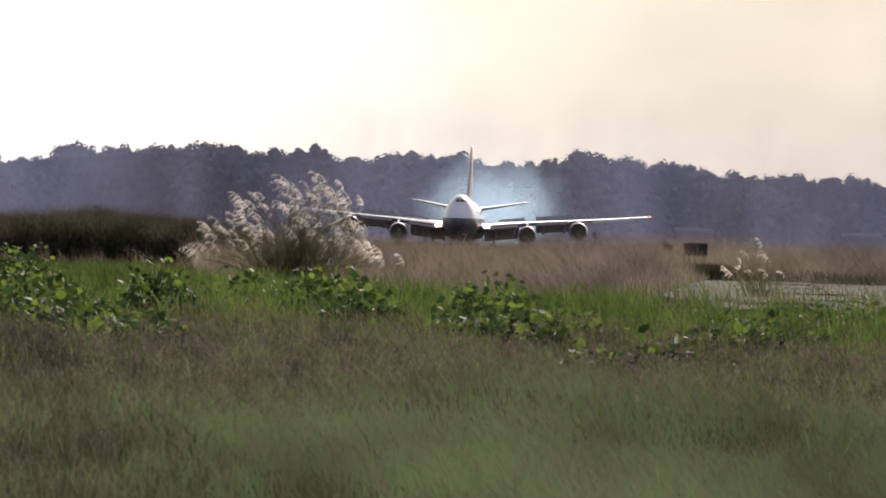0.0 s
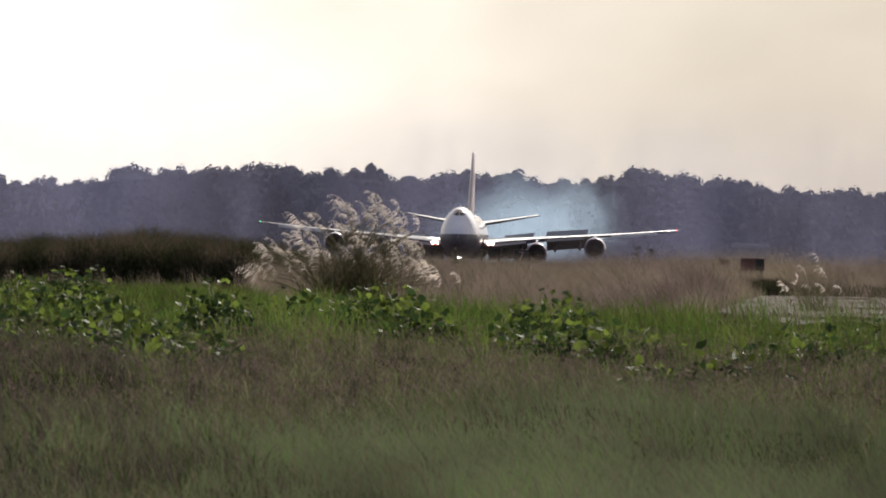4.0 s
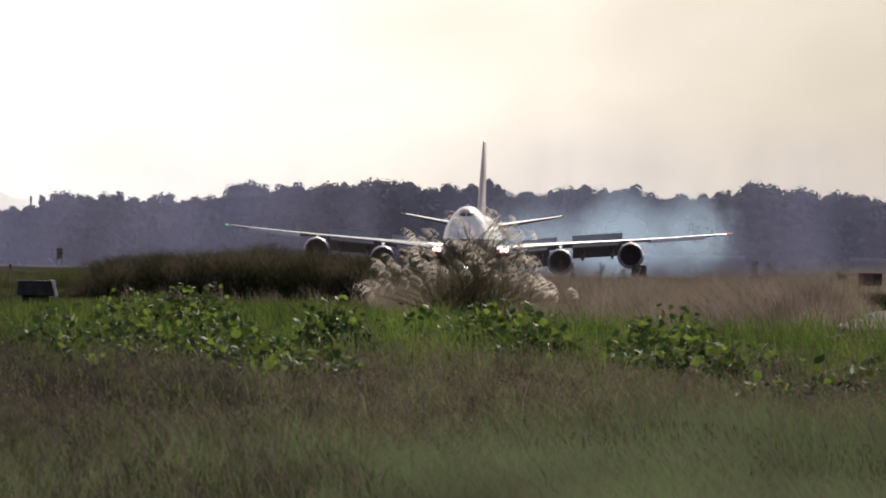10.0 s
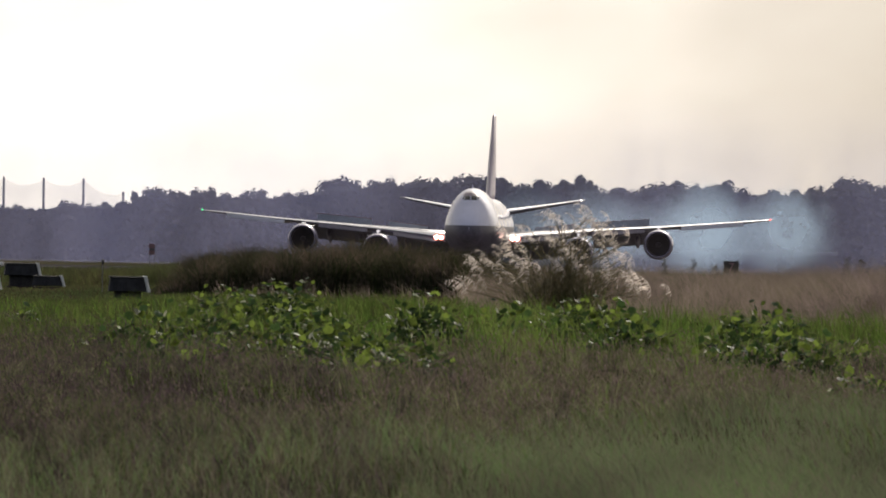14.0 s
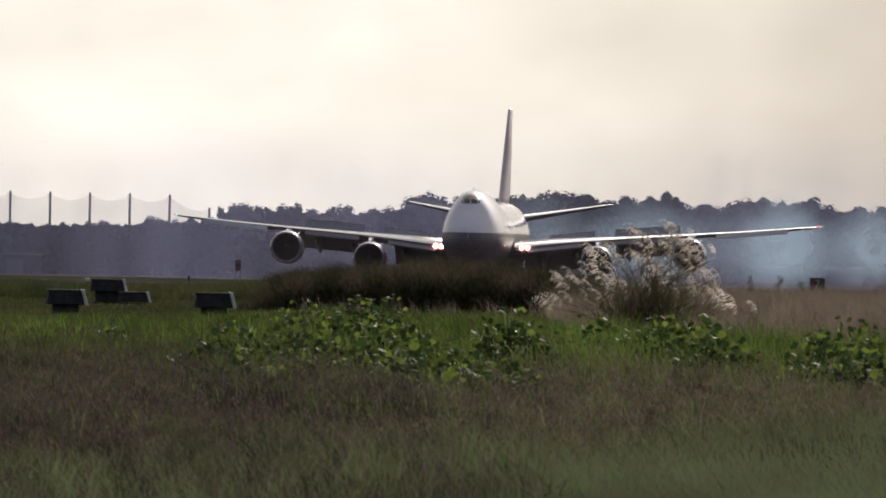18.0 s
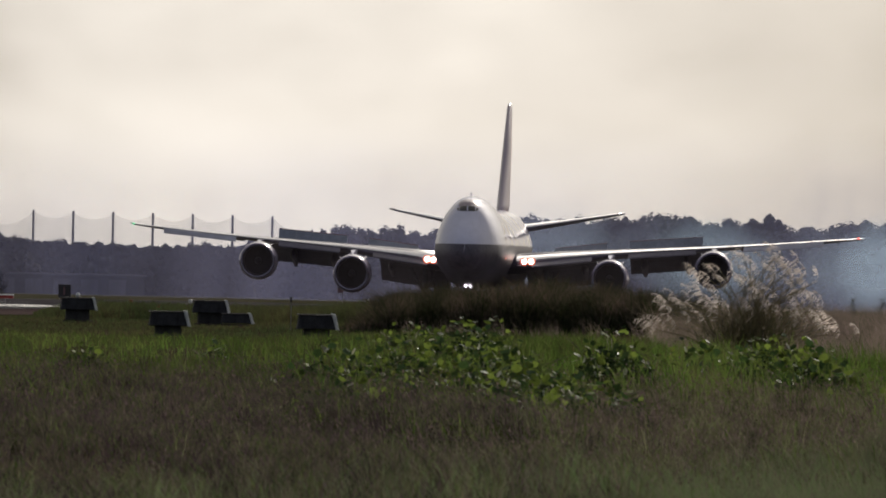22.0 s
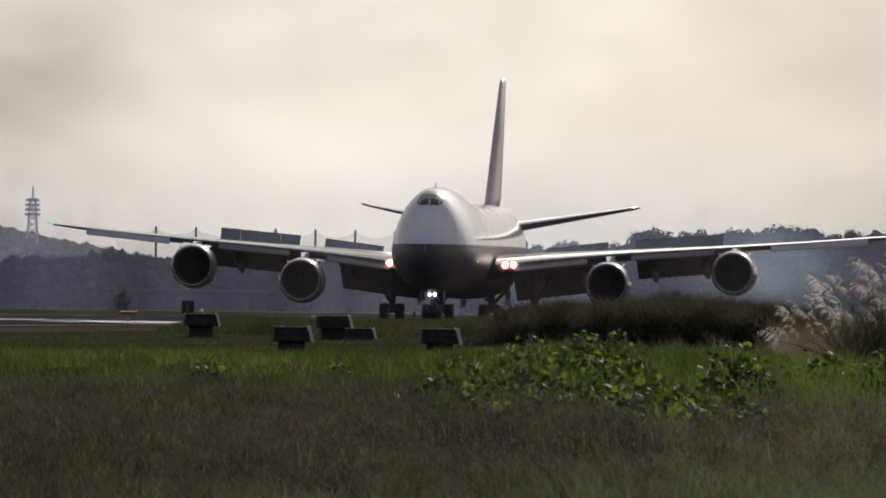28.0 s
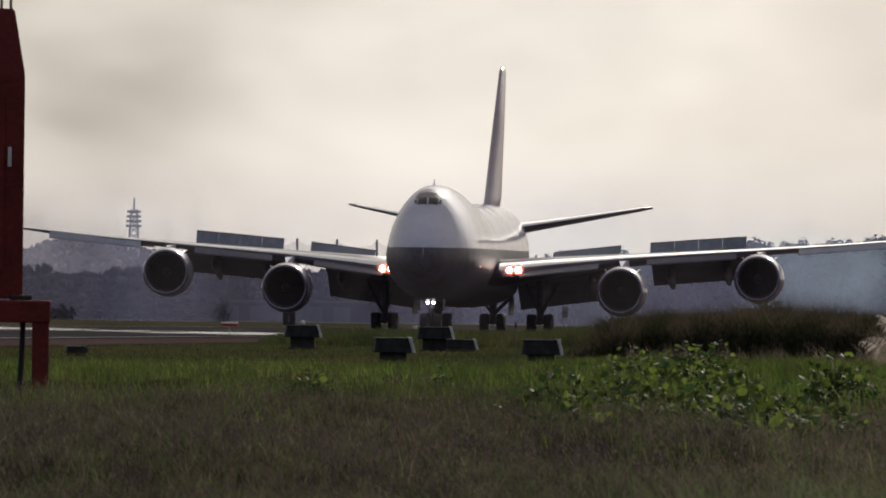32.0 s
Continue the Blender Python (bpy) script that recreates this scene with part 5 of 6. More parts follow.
def make_reeds(az, r, width, height, count, leaves, seed, label):
    rng = np.random.default_rng(seed)
    clump = empty("silver_grass_clump", Matrix.Translation(spot(az, r)), label, "reed clump")
    kinds = [plume_mesh(rng, L) for L in ((0.38, 0.46, 0.54, 0.62) if height > 2 else (0.26, 0.3, 0.34, 0.4))]
    # dense dark leaves, arching out of the middle
    n = leaves
    c = rng.normal(0.14 * width, 0.2 * width, n)
    xy = np.c_[c, rng.normal(0, 0.25, n)]
    top = height * 0.72 * np.exp(-((c - 0.12 * width) / (0.36 * width)) ** 2)
    me = blades("reed_leaves", xy, top * rng.uniform(0.3, 1.35, n), rng.uniform(0.006, 0.014, n), 0.1 + (0.12 * width - c) * 0.35 * rng.uniform(0.2, 1.2, n), REED_LEAF, rng, floor=np.zeros(n))
    mesh_part("leaves", me, clump, "dark green arching reed leaves")
    for k in range(count):
        f = (k + 0.5) / count
        x0 = rng.normal(0.05 * width, 0.13 * width)
        lean = rng.uniform(-0.48, 0.56) * width
        tx = x0 * 0.6 + lean
        rim = max(0.0, 1 - (abs(tx - 0.05 * width) / (0.52 * width)) ** 2)
        tz = height * (0.24 + 0.8 * math.sqrt(rim)) * rng.uniform(0.38, 1.0) * (0.8 if tx < -0.1 * width else 1.0)
        tz = max(tz, 0.6)
        ty = rng.normal(-0.1, 0.4)
        bm = bmesh.new()
        pts = [Vector((x0 + (tx - x0) * g ** 1.6, ty * g, tz * (1 - (1 - g) ** 1.25))) for g in (0, 0.35, 0.7, 1)]
        for p, q in zip(pts, pts[1:]):
            tube(bm, p, q, 0.009, n=4)
        part("stalk", bm, REED_STEM, clump)
        m = Matrix.Translation(pts[-1]) @ Matrix.Rotation(rng.normal(0, 0.35), 4, "Z") @ Matrix.Rotation(rng.normal(-0.15, 0.3), 4, "Y")
        mesh_part("plume", kinds[int(rng.integers(0, 4))], clump, "", m)


make_reeds(0.655, 316, 3.8, 2.5, 104, 700, 3, "large clump of silver-plumed reed grass bent by the wind")
make_reeds(-1.262, 335, 1.4, 1.2, 10, 110, 4, "small clump of silver-plumed reed grass beside the pavement")


# ---- broad-leaved vines ----
def leaf_mesh(rng, size, wide=1.0):
    """A rounded three-lobed leaf, folded along its rib."""
    bm = bmesh.new()
    out = [(0.0, 0.0), (0.32, 0.08), (0.5, 0.34), (0.44, 0.62), (0.24, 0.78), (0.0, 1.02)]
    fold = rng.uniform(0.1, 0.35)
    mid = [bm.verts.new((0, y * size, -0.06 * size * y * y)) for _, y in out]
    for s in (-1, 1):
        edge = [bm.verts.new((s * x * size * wide, y * size, fold * x * size - 0.22 * size * y * y)) if x else mid[k] for k, (x, y) in enumerate(out)]
        for k in range(len(out) - 1):
            vs = []
            for v in (mid[k], edge[k], edge[k + 1], mid[k + 1]):
                if v not in vs:
                    vs.append(v)
            if len(vs) > 2:
                bm.faces.new(vs if s > 0 else vs[::-1])
    me = bpy.data.meshes.new("leaf")
    bm.to_mesh(me)
    bm.free()
    return me


def make_vines():
    rng = np.random.default_rng(11)
    shapes = []
    for k in range(6):
        for mat in (LEAF, LEAF_LOW_SHADE, LEAF_GLINT):
            me = leaf_mesh(rng, rng.uniform(0.09, 0.155), 0.35 if mat is LEAF_GLINT else rng.uniform(0.75, 1.05))
            me.materials.append(mat)
            shapes.append(me)
    kinds = []
    for kind in range(5):
        t = empty("vine_clump", pose(0, -60 - kind, 0), "sprawling clump of bright green broad-leaved vine in the grass", "vine plant", "vine clumps in the meadow")
        w, h = ((1.6, 0.72), (2.0, 0.9), (1.3, 1.0), (2.3, 0.66), (1.0, 0.55))[kind]
        for k in range(5):
            bm = bmesh.new()
            a = rng.uniform(0, 6.28)
            p = Vector((0.2 * math.cos(a), 0.2 * math.sin(a), -0.03))
            for s in range(3):
                q = p + Vector((math.cos(a) * w * 0.13, math.sin(a) * w * 0.13, h * (0.36 - 0.12 * s)))
                tube(bm, p, q, 0.005, n=4)
                p = q
            part("stem", bm, VINE, t)
        for k in range((172, 208, 164, 182, 100)[kind]):
            a, d = rng.uniform(0, 6.28), math.sqrt(rng.uniform(0, 1))
            z = h * (0.05 + 0.85 * (1 - d * d) * rng.uniform(0.0, 1.0) ** 0.8) + 0.03 * abs(rng.normal())
            m = Matrix.Translation((d * w / 2 * math.cos(a), d * w / 2 * math.sin(a), z)) @ Matrix.Rotation(rng.uniform(0, 6.28), 4, "Z") @ Matrix.Rotation(rng.normal(0.1, 0.75), 4, "X") @ Matrix.Rotation(rng.normal(0, 0.4), 4, "Y")
            # low leaves mostly take the dark copy: shade at the clump's foot
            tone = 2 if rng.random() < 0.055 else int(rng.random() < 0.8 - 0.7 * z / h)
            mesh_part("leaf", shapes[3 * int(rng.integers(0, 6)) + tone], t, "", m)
        # dark mass of small leaves painted as the shade inside the clump
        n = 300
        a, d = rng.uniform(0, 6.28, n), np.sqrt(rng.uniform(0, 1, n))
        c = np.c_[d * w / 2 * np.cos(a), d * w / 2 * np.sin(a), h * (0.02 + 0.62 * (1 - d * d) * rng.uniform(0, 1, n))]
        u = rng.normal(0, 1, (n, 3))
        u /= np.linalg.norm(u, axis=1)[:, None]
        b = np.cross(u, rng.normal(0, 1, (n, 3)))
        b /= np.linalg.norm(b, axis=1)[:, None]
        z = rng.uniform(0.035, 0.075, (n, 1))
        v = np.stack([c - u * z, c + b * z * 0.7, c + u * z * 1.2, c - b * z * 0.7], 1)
        mesh_part("inner_leaves", soup("inner_leaves", v.reshape(-1, 3), np.arange(n * 4).reshape(-1, 4), np.zeros((0, 3), int), LEAF_SHADE), t, "leaves coloured as the shade inside the clump")
        kinds.append(t)
    used = set()
    places = [(1.65, 216), (1.44, 204), (1.29, 184), (0.55, 264), (0.41, 238), (0.32, 227), (0.02, 199), (-0.12, 201), (-0.23, 250), (-0.32, 194), (-0.46, 206), (-0.85, 173), (-1.2, 197), (-1.35, 208),
              (-1.7, 225), (-1.47, 233), (2.24, 214), (2.08, 191), (1.92, 234), (1.78, 273), (1.58, 238), (1.39, 195), (1.26, 196), (1.67, 300), (1.97, 310), (2.4, 190), (2.75, 300), (1.15, 232), (0.82, 250), (3.3, 250), (1.75, 205), (2.0, 222), (1.52, 192), (2.2, 198)]
    for k, (az, r) in enumerate(places):
        r = r * 0.87
        j = 4 if r < 156 or az > 3 else (1, 0, 3, 2)[k % 4]
        j = 4 if az > 2.3 else 3 if az < -0.6 else j
        m = Matrix.Translation(spot(az, r)) @ Matrix.Rotation(k * 1.3, 4, "Z")
        if j in used:
            copy_thing(kinds[j], m)
        else:
            kinds[j].matrix_basis = m
            used.add(j)


make_vines()


# ---- grasses ----
def grass_object(name, me, label):
    tagged(new(name, me), label, "grass", kind="stuff")


def make_grasses():
    rng = np.random.default_rng(21)
    A0, A1 = -2.3, 5.0
    xy, az, r = sector(rng, 330000, A0, A1, 76, 165)
    tuft = patchy(xy * (1, 0.12), 0.3, 12)
    keep = rng.random(len(r)) < np.clip((np.interp(az, (0.4, 1.8), (126, 110)) + 16 * (patchy(xy, 2.0, 29) - 0.5) - r) / 26, 0.05, 1) * np.clip(2.2 * tuft, 0.1, 1) * np.interp(az, (0.0, 0.8, 1.5), (1.0, 0.6, 0.28))
    xy, r, tuft = xy[keep], r[keep], tuft[keep]
    n = len(xy)
    h = rng.uniform(0.1, 0.34, n) * (0.25 + 0.5 * patchy(xy, 1.4, 1) + 0.9 * tuft)
    grass_object("near_meadow_grass", blades("near_meadow_grass", xy, h, rng.uniform(0.003, 0.007, n), 0.3 * h, GRASS_FINE, rng, sway=0.6), "fine pale green meadow grass bent by the wind")
    # two kinds of dry grass with their seed heads, the withered one taking over to the left
    for name, seeds, mat, smat, count, left, about in (("dry_meadow_grass", "seed_heads", GRASS_DRY, GRASS_SEED, 260000, 0.0, "brownish seeding grass in the middle of the meadow"),
                                                       ("withered_grass", "withered_seed_heads", GRASS_WITHERED, SEED_DARK, 260000, 1.0, "dark withered purple-brown grass in the meadow")):
        xy, az, r = sector(rng, count, A0, A1, 76, 225)
        mixed = np.clip(np.interp(az, (-2.0, 0.4, 1.2, 2.2), (0.05, 0.14, 0.4, 0.88)) + 0.5 * (patchy(xy, 1.7, 23) - 0.5), 0.04, 0.96)
        edge = 99 + 22 * patchy(xy, 2.2, 15) - np.interp(az, (0.5, 1.4), (0, 45))
        tuft = patchy(xy * (1, 0.12), 0.22, 13)
        f = np.clip((r - edge) / 16, 0.05, 1) * np.clip((226 - r) / 40, 0, 1) * (mixed if left else 1 - mixed)
        keep = rng.random(len(r)) < f * np.clip(3.0 * (tuft - 0.25), 0.06, 1)
        xy, tuft = xy[keep], tuft[keep]
        n = len(xy)
        h = rng.uniform(0.08, 0.3, n) * (0.3 + 0.5 * patchy(xy, 1.5, 3) + 0.9 * tuft)
        grass_object(name, blades(name, xy, h, rng.uniform(0.005, 0.011, n), 0.06 * h, mat, rng, sway=0.7), about)
        far = np.hypot(xy[:, 0], xy[:, 1])
        k = np.flatnonzero(rng.random(n) < np.clip((far - 95) / 45, 0.05, 0.8))
        p = np.c_[xy[k, 0] - 0.2 * h[k] + rng.normal(0, 0.3, len(k)) * h[k], xy[k, 1], land(xy[k, 0], xy[k, 1]) + h[k] * rng.uniform(0.7, 1.15, len(k))]
        w, l = rng.uniform(0.003, 0.007, len(k)), rng.uniform(0.015, 0.045, len(k))
        o = 0 * w
        v = np.stack([p, p + np.c_[w, o, l * 0.5], p + np.c_[-0.35 * l, o, l], p + np.c_[-w, o, l * 0.4]], 1)
        grass_object(seeds, soup(seeds, v.reshape(-1, 3), np.arange(len(k) * 4).reshape(-1, 4), np.zeros((0, 3), int), smat), "purplish brown seed heads of the meadow grass")
    xy, az, r = sector(rng, 290000, A0, A1, 100, 360)
    tuft = patchy(xy * (1, 0.12), 0.5, 14)
    f = np.clip((r - 150 - 30 * patchy(xy, 2.5, 16)) / 30, 0.085, 1) * np.clip((np.interp(az, (-0.95, -0.7, 0.4, 0.9, 1.2), (226, 285, 285, 310, 365)) - r) / 25, 0.03, 1)
    keep = rng.random(len(r)) < f * np.clip(1.8 * tuft, 0.12, 1)
    xy, r, tuft = xy[keep], r[keep], tuft[keep]
    n = len(xy)
    h = rng.uniform(0.1, 0.55, n) * (0.3 + 0.45 * patchy(xy, 3.0, 5) + 0.7 * tuft) * np.interp(az[keep], (2.0, 2.6), (1, 0.55)) * np.clip(1.25 - (r - 200) / 280, 0.5, 1) * np.interp(az[keep], (-1.0, -0.6), (1.4, 1.0)) * np.clip((r - 110) / 60, 0.55, 1)
    dull = rng.random(n) < np.interp(az[keep], (1.6, 2.6), (0.0, 0.35))
    for name, mat, k, about in (("lush_grass", GRASS_GREEN, ~dull, "tall bright green grass blades in the meadow"), ("dull_meadow_grass", GRASS_FAR, dull, "dull dark green meadow grass")):
        grass_object(name, blades(name, xy[k], h[k], rng.uniform(0.009, 0.02, k.sum()), 0.12 * h[k], mat, rng, sway=0.34), about)
    xy, az, r = sector(rng, 110000, A0, A1, 320, 620)
    keep = ~((az < -0.45) & (r < 440)) & (xy @ np.array(RUN_N) < 51)
    xy, r = xy[keep], r[keep]
    n = len(xy)
    h = rng.uniform(0.08, 0.24, n) * (0.6 + 0.8 * patchy(xy, 9.0, 6)) * np.interp(az[keep], (1.9, 2.3), (1, 0.45))
    grass_object("airfield_grass", blades("airfield_grass", xy, h, rng.uniform(0.02, 0.045, n), 0.15 * h, GRASS_FAR, rng), "short dark green airfield grass")
    xy, az, r = sector(rng, 30000, A0, A1, 600, 1000)
    d = xy @ np.array(RUN_N)
    keep = d < 52
    xy = xy[keep]
    n = len(xy)
    h = rng.uniform(0.1, 0.26, n)
    grass_object("runway_verge_grass", blades("runway_verge_grass", xy, h, rng.uniform(0.05, 0.1, n), 0.1 * h, GRASS_FAR, rng), "short grass on the runway's verge")
    # feathery brown grass
    xy, az, r = sector(rng, 330000, A0, 0.98, 285, 600)
    near = np.interp(az, (-2.3, -1.08, -0.84, -0.5, 0.2, 0.42, 0.56, 0.85, 1.12), (434, 428, 290, 285, 290, 302, 318, 318, 345))
    keep = ((r > near) | ((az < -0.5) & (rng.random(len(r)) < 0.05))) & (rng.random(len(r)) < np.clip((600 - r) / 80, 0.2, 1))
    xy, az, r = xy[keep], az[keep], r[keep]
    n = len(xy)
    h = rng.uniform(0.3, 1.15, n) * (0.3 + 0.4 * patchy(np.c_[az * 6, r / 30], 1.6, 7) + 0.65 * patchy(np.c_[az * 6, r / 20], 0.22, 27)) * np.clip((r - np.interp(az, (-2.3, -1.08, -0.84, -0.5, 0.2, 0.42, 0.56, 0.85, 1.12), (434, 428, 290, 285, 290, 302, 318, 318, 345))) / 60 + 0.35, 0.35, 1.05) * np.interp(az, (-1.0, -0.35), (1.35, 1.0)) * np.where(r < 475, np.interp(az, (-1.25, -1.16, -0.95, -0.86), (1.0, 0.82, 0.82, 1.0)), 1.0)
    grass_object("brown_plume_grass", blades("brown_plume_grass", xy, h, rng.uniform(0.004, 0.009, n), 0.3 * h, GRASS_BROWN, rng, sway=0.5), "feathery pinkish brown grass by the old pavement")
    # low grassy ridge between the light units and the runway
    n = 34000
    az = rng.uniform(1.9, 3.5, n)
    r = rng.uniform(505, 560, n)
    a = np.radians(az)
    xy = np.c_[-r * np.sin(a), r * np.cos(a)]
    h = np.interp(az, (1.9, 2.2, 2.4, 2.8, 3.05, 3.3, 3.45, 3.5), (0.8, 0.74, 0.58, 0.56, 0.6, 0.6, 0.3, 0.12)) * rng.uniform(0.35, 1.1, n) * (0.8 + 0.4 * patchy(xy, 1.2, 17))
    grass_object("grass_ridge", blades("grass_ridge", xy, h, rng.uniform(0.015, 0.04, n), 0.12 * h, GRASS_FAR, rng), "low ridge of dark green grass before the runway")
    # dark thicket of tall weeds
    n = 80000
    az = rng.uniform(0.78, 2.26, n)
    r = rng.uniform(416, 436, n)
    a = np.radians(az)
    xy = np.c_[-r * np.sin(a), r * np.cos(a)]
    prof = np.interp(az, (0.78, 0.9, 1.08, 1.25, 1.4, 1.55, 1.85, 2.02, 2.12, 2.26), (0.8, 1.5, 1.66, 1.7, 1.84, 1.68, 1.56, 1.4, 0.8, 0.12))
    h = prof * rng.uniform(0.2, 1.06, n) * (0.58 + 0.24 * patchy(np.c_[az * 8, r / 40], 0.9, 8) + 0.28 * patchy(np.c_[az * 8, r / 40], 0.22, 9))
    grass_object("weed_thicket", blades("weed_thicket", xy, h, rng.uniform(0.015, 0.05, n), 0.1 * h, THICKET, rng), "dense dark thicket of tall weeds")
    # dark bank of weeds where the brown grass meets the pavement, and dry stalks before the thicket
    n = 9000
    az = np.r_[rng.uniform(-1.16, -0.88, n), rng.uniform(-2.3, -1.1, n // 2)]
    n = len(az)
    r = rng.uniform(430, 442, n)
    a = np.radians(az)
    xy = np.c_[-r * np.sin(a), r * np.cos(a)]
    h = np.where(az > -1.16, 0.6, 0.5) * rng.uniform(0.25, 1.0, n) * (0.5 + 0.7 * patchy(np.c_[az * 7, r / 9], 0.3, 33))
    grass_object("dark_weed_bank", blades("dark_weed_bank", xy, h, rng.uniform(0.012, 0.035, n), 0.1 * h, THICKET, rng), "low dark bank of weeds along the pavement's far edge")
    n = 900
    az = rng.uniform(0.95, 2.0, n)
    r = rng.uniform(407, 415, n)
    a = np.radians(az)
    xy = np.c_[-r * np.sin(a), r * np.cos(a)]
    h = rng.uniform(0.2, 0.8, n) * patchy(np.c_[az * 7, r / 9], 0.5, 35)
    grass_object("dry_stalks", blades("dry_stalks", xy, h, rng.uniform(0.006, 0.014, n), 0.5 * h, GRASS_BROWN, rng), "sparse dry brown stalks before the thicket")


def make_weeds():
    rng = np.random.default_rng(31)
    for az, r, h in ((-0.56, 520, 1.5), (-0.62, 522, 1.4), (0.06, 500, 1.35), (-0.03, 505, 1.1), (-0.9, 530, 1.2), (1.4, 452, 1.75), (1.32, 455, 1.6), (0.18, 470, 1.3), (1.45, 450, 1.7)):
        t = empty("tall_weed", Matrix.Translation(spot(az, r)), "tall dark dry weed stalk with ragged leaves", "weed", "tall weeds in the grass")
        bm = bmesh.new()
        tube(bm, (0, 0, -0.05), (-0.05, 0, h), 0.016, 0.008, 5)
        part("stalk", bm, VINE, t)
        n = 60
        f = rng.uniform(0.45, 1.0, n)
        c = np.c_[rng.normal(0, 0.05, n), rng.normal(0, 0.05, n), f * h]
        d = np.c_[rng.normal(0, 0.1, n), rng.normal(0, 0.1, n), rng.uniform(-0.02, 0.12, n)]
        s = np.c_[np.zeros(n), rng.uniform(0.01, 0.03, n), rng.uniform(0.01, 0.03, n)]
        v = np.stack([c - s, c + s, c + d], 1)
        mesh_part("leaves", soup("leaves", v.reshape(-1, 3), np.zeros((0, 4), int), np.arange(n * 3).reshape(-1, 3), THICKET), t)


def make_joint_weeds():
    """Low weeds in the joints of the old pavement."""
    rng = np.random.default_rng(51)
    n = 5200
    y = 277 + 10.0 * rng.integers(0, 16, n) + rng.normal(0, 0.25, n)
    x = y * np.tan(np.radians(rng.uniform(0.86, 2.3, n)))
    xy = np.c_[x, y]
    h = rng.uniform(0.03, 0.16, n) * (0.3 + 1.1 * patchy(xy * (1, 0.3), 1.0, 37))
    grass_object("joint_weeds", blades("joint_weeds", xy, h, rng.uniform(0.01, 0.03, n), 0.1 * h, THICKET, rng), "low dark weeds growing in the pavement's joints")


make_grasses()
make_weeds()
make_joint_weeds()


# ---- old pavement, slab by slab ----
def make_pavement():
    bm = bmesh.new()
    rows = []
    for f in (0.0, 0.33, 0.67, 1.0):
        rows.append([bm.verts.new(spot(a, 266 + (far - 266) * f, 0.012)) for a, far in ((-3.2, 432), (-2.4, 432), (-1.8, 432), (-1.08, 430), (-0.82, 300))])
    for p, q in zip(rows, rows[1:]):
        for k in range(4):
            bm.faces.new((p[k], p[k + 1], q[k + 1], q[k]))
    old = part("pavement", bm, BOX_DARK)
    tagged(old, "old cracked concrete pavement with dark joints", "pavement", kind="structure")
    rng = np.random.default_rng(41)
    shapes = []
    for k in range(4):
        bm = bmesh.new()
        box(bm, -2.46, 2.46, -4.9, 4.9, 0.0, 0.07, 0.02)
        for v in bm.verts:
            v.co.x += rng.normal(0, 0.03)
            v.co.z += 0.012 * (v.co.x * (k - 1.5)) / 2
        me = bpy.data.meshes.new("slab")
        bm.to_mesh(me)
        bm.free()
        me.materials.append(CONCRETE)
        shapes.append(me)
    for j in range(16):
        y = 272 + 10 * j
        for k in range(8):
            x = y * math.tan(radians(0.8)) + 2.6 + 5 * k
            az = math.degrees(x / y)
            if az > 2.6 or y > np.interp(az, (0.82, 1.1), (290, 426)):
                continue
            mesh_part("slab", shapes[int(rng.integers(0, 4))], old, "", Matrix.Translation((x, y, 0.016)))


make_pavement()


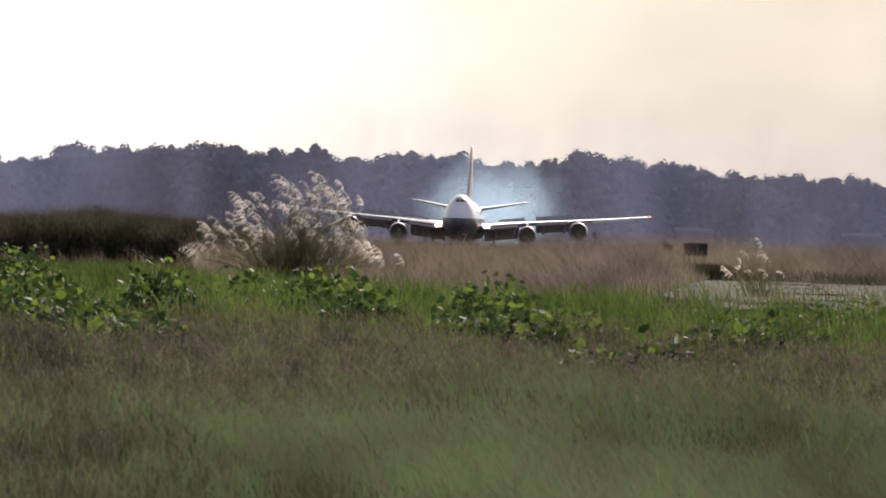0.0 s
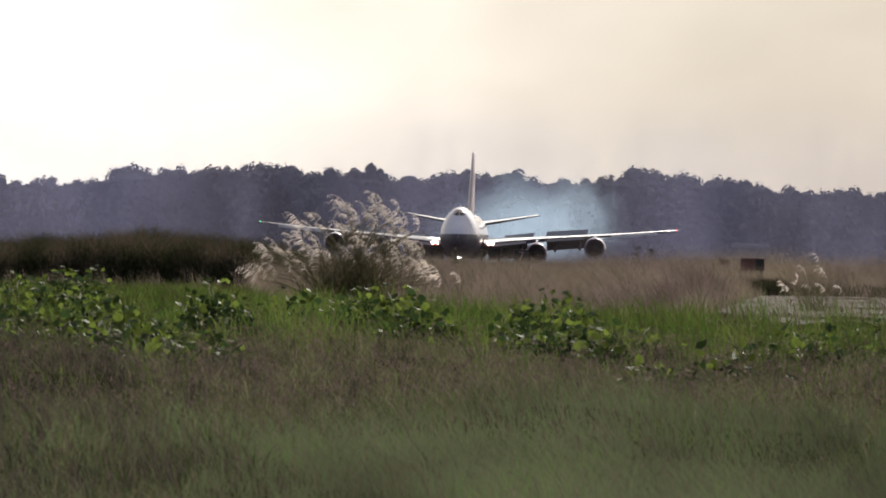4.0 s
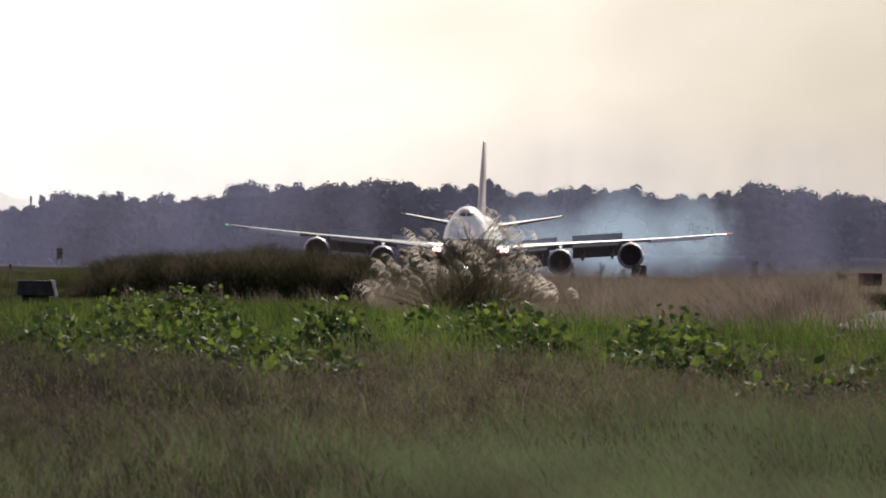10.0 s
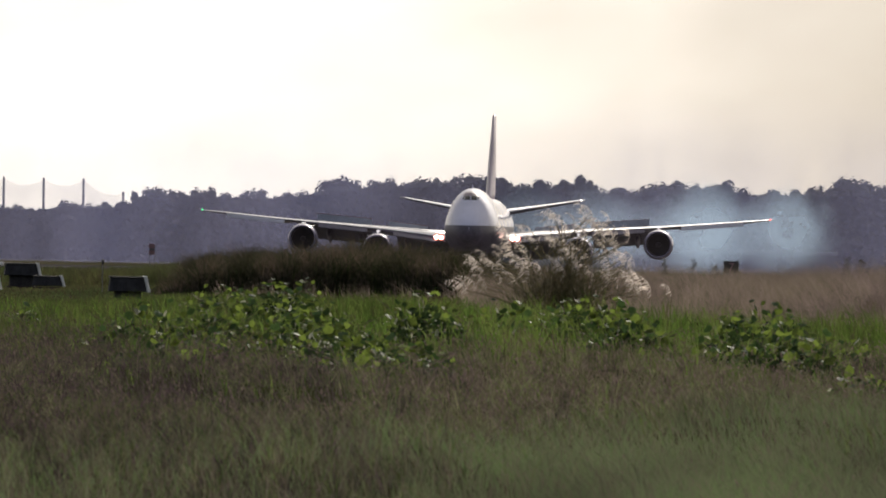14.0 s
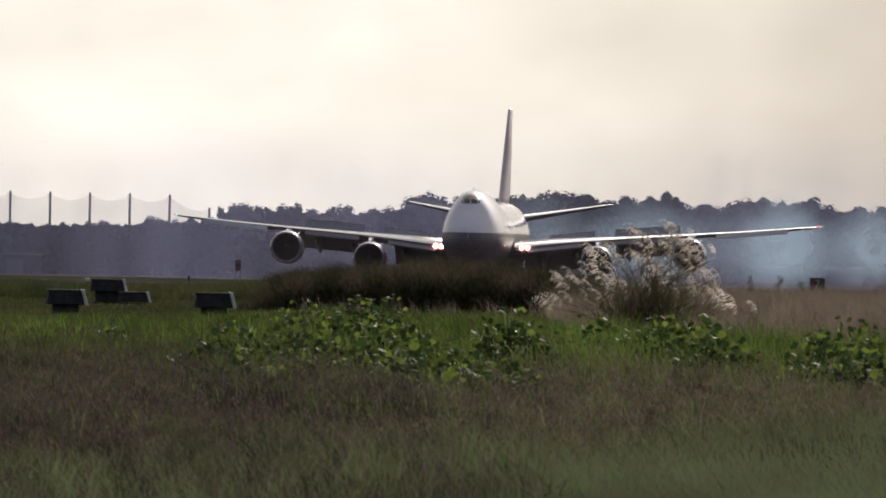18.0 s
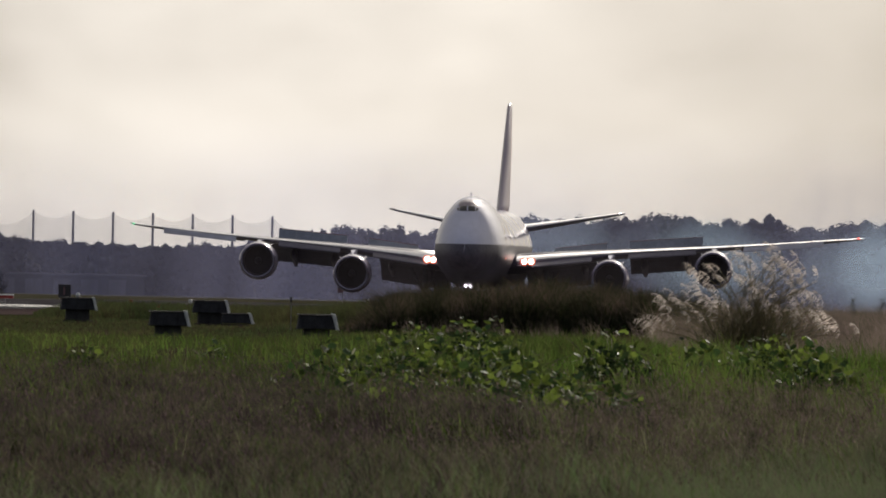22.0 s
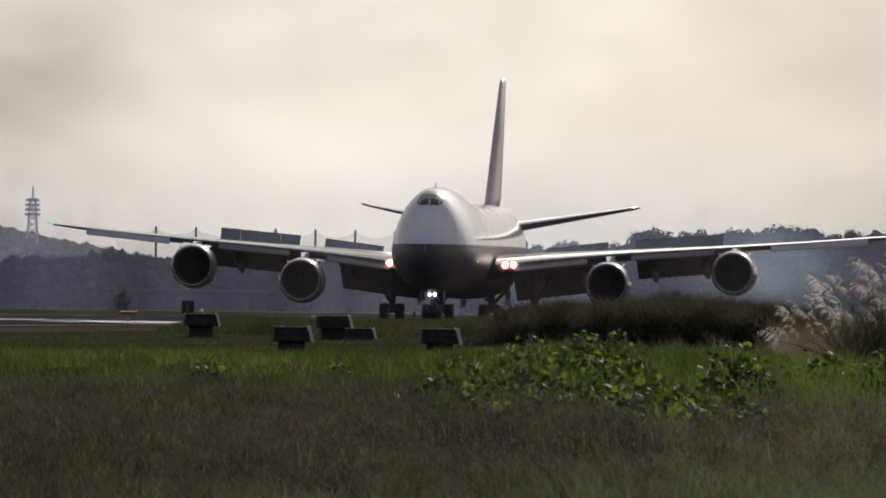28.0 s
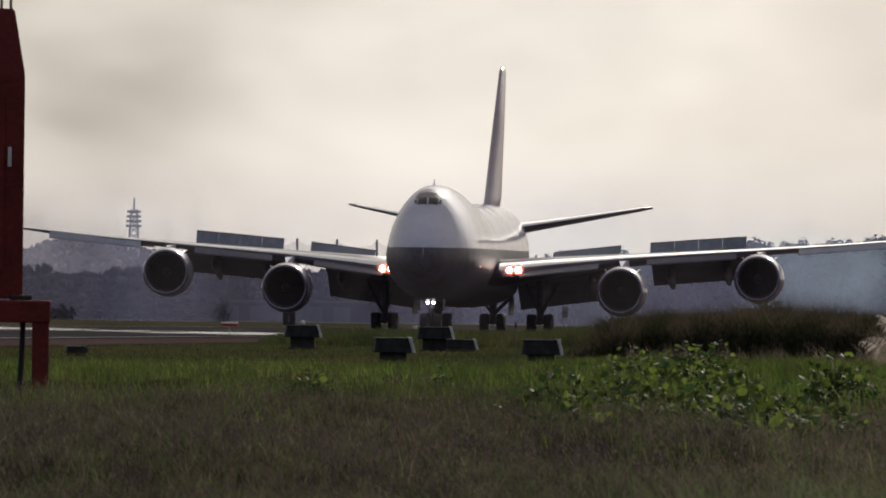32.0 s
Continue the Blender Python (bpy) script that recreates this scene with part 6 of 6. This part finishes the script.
PLANE_ROWS = [
    (0, 2583.2, 86.37, 1.63), (0.5, 2540.6, 86.22, 1.86), (1, 2498.9, 86.16, 1.87), (1.5, 2458.1, 86.11, 1.72),
    (2, 2418.2, 86.02, 1.45), (2.5, 2379.2, 85.87, 1.19), (3, 2340.9, 85.60, 1.06), (3.5, 2303.4, 85.07, 1.38),
    (5.5, 2160.6, 84.39, 2.15), (6, 2126.6, 84.05, 2.60), (6.5, 2093.2, 84.12, 2.62), (7, 2060.4, 84.36, 2.42),
    (7.5, 2028.2, 84.61, 2.04), (8, 1996.5, 84.83, 1.67), (8.5, 1965.5, 84.98, 1.39), (9, 1934.9, 84.94, 1.21),
    (9.5, 1904.9, 84.80, 1.22), (10, 1875.3, 84.64, 1.34), (10.5, 1846.3, 84.54, 1.43), (11, 1817.7, 84.57, 1.55),
    (11.5, 1789.5, 84.63, 1.67), (12, 1761.8, 84.61, 1.75), (12.5, 1734.6, 84.59, 1.73), (13, 1707.7, 84.65, 1.64),
    (13.5, 1681.3, 84.74, 1.48), (14, 1655.3, 84.76, 1.27), (14.5, 1629.7, 84.49, 1.22), (16.5, 1531.1, 83.91, 1.35),
    (17, 1507.3, 83.46, 1.59), (17.5, 1484.0, 83.23, 1.88), (18, 1461.0, 83.05, 2.10), (18.5, 1438.4, 82.92, 2.24),
    (19, 1416.1, 82.88, 2.30), (19.5, 1394.2, 82.91, 2.26), (20, 1372.7, 82.99, 2.16), (20.5, 1351.6, 83.05, 2.02),
    (21, 1330.8, 83.06, 1.82), (21.5, 1310.4, 83.06, 1.62), (22, 1290.5, 82.98, 1.45), (22.5, 1270.9, 82.83, 1.33),
    (23, 1251.7, 82.66, 1.27), (23.5, 1233.0, 82.44, 1.25), (24, 1214.6, 82.17, 1.25), (24.5, 1196.8, 81.89, 1.33),
    (25, 1179.3, 81.62, 1.56), (25.5, 1162.3, 81.36, 1.95), (27.5, 1099.1, 81.13, 2.34), (28, 1084.6, 81.05, 2.43),
    (28.5, 1070.7, 81.09, 2.35), (29, 1057.3, 81.13, 2.26), (29.5, 1044.5, 81.16, 2.15), (30, 1032.3, 81.19, 2.02),
    (30.5, 1020.8, 81.20, 1.90), (31, 1009.9, 81.19, 1.77), (31.5, 999.7, 81.21, 1.69), (32, 990.2, 81.20, 1.71),
]
def runway_distance(t):
    return float(np.interp(t, [row[0] for row in PLANE_ROWS], [row[1] for row in PLANE_ROWS]))


def motions():
    walk(AIRLINER, [(t, Matrix.Translation(along(a, lat)) @ Matrix.Rotation(radians(-hd), 4, "Z")) for t, a, lat, hd in PLANE_ROWS])
    for ob, f, z, lat in SMOKE:
        rows = []
        for t in (0, 3, 6, 9, 12, 15, 18, 21, 24, 27, 30, 32):
            a = SMOKE_FROM + f * (runway_distance(t) + 48 - SMOKE_FROM)
            rows.append((t, Matrix.Translation(along(a, 84 + lat - 0.05 * t, z)) @ Matrix.Rotation(radians(-2 + f * 2), 4, "Z")))
        walk(ob, rows)


motions()
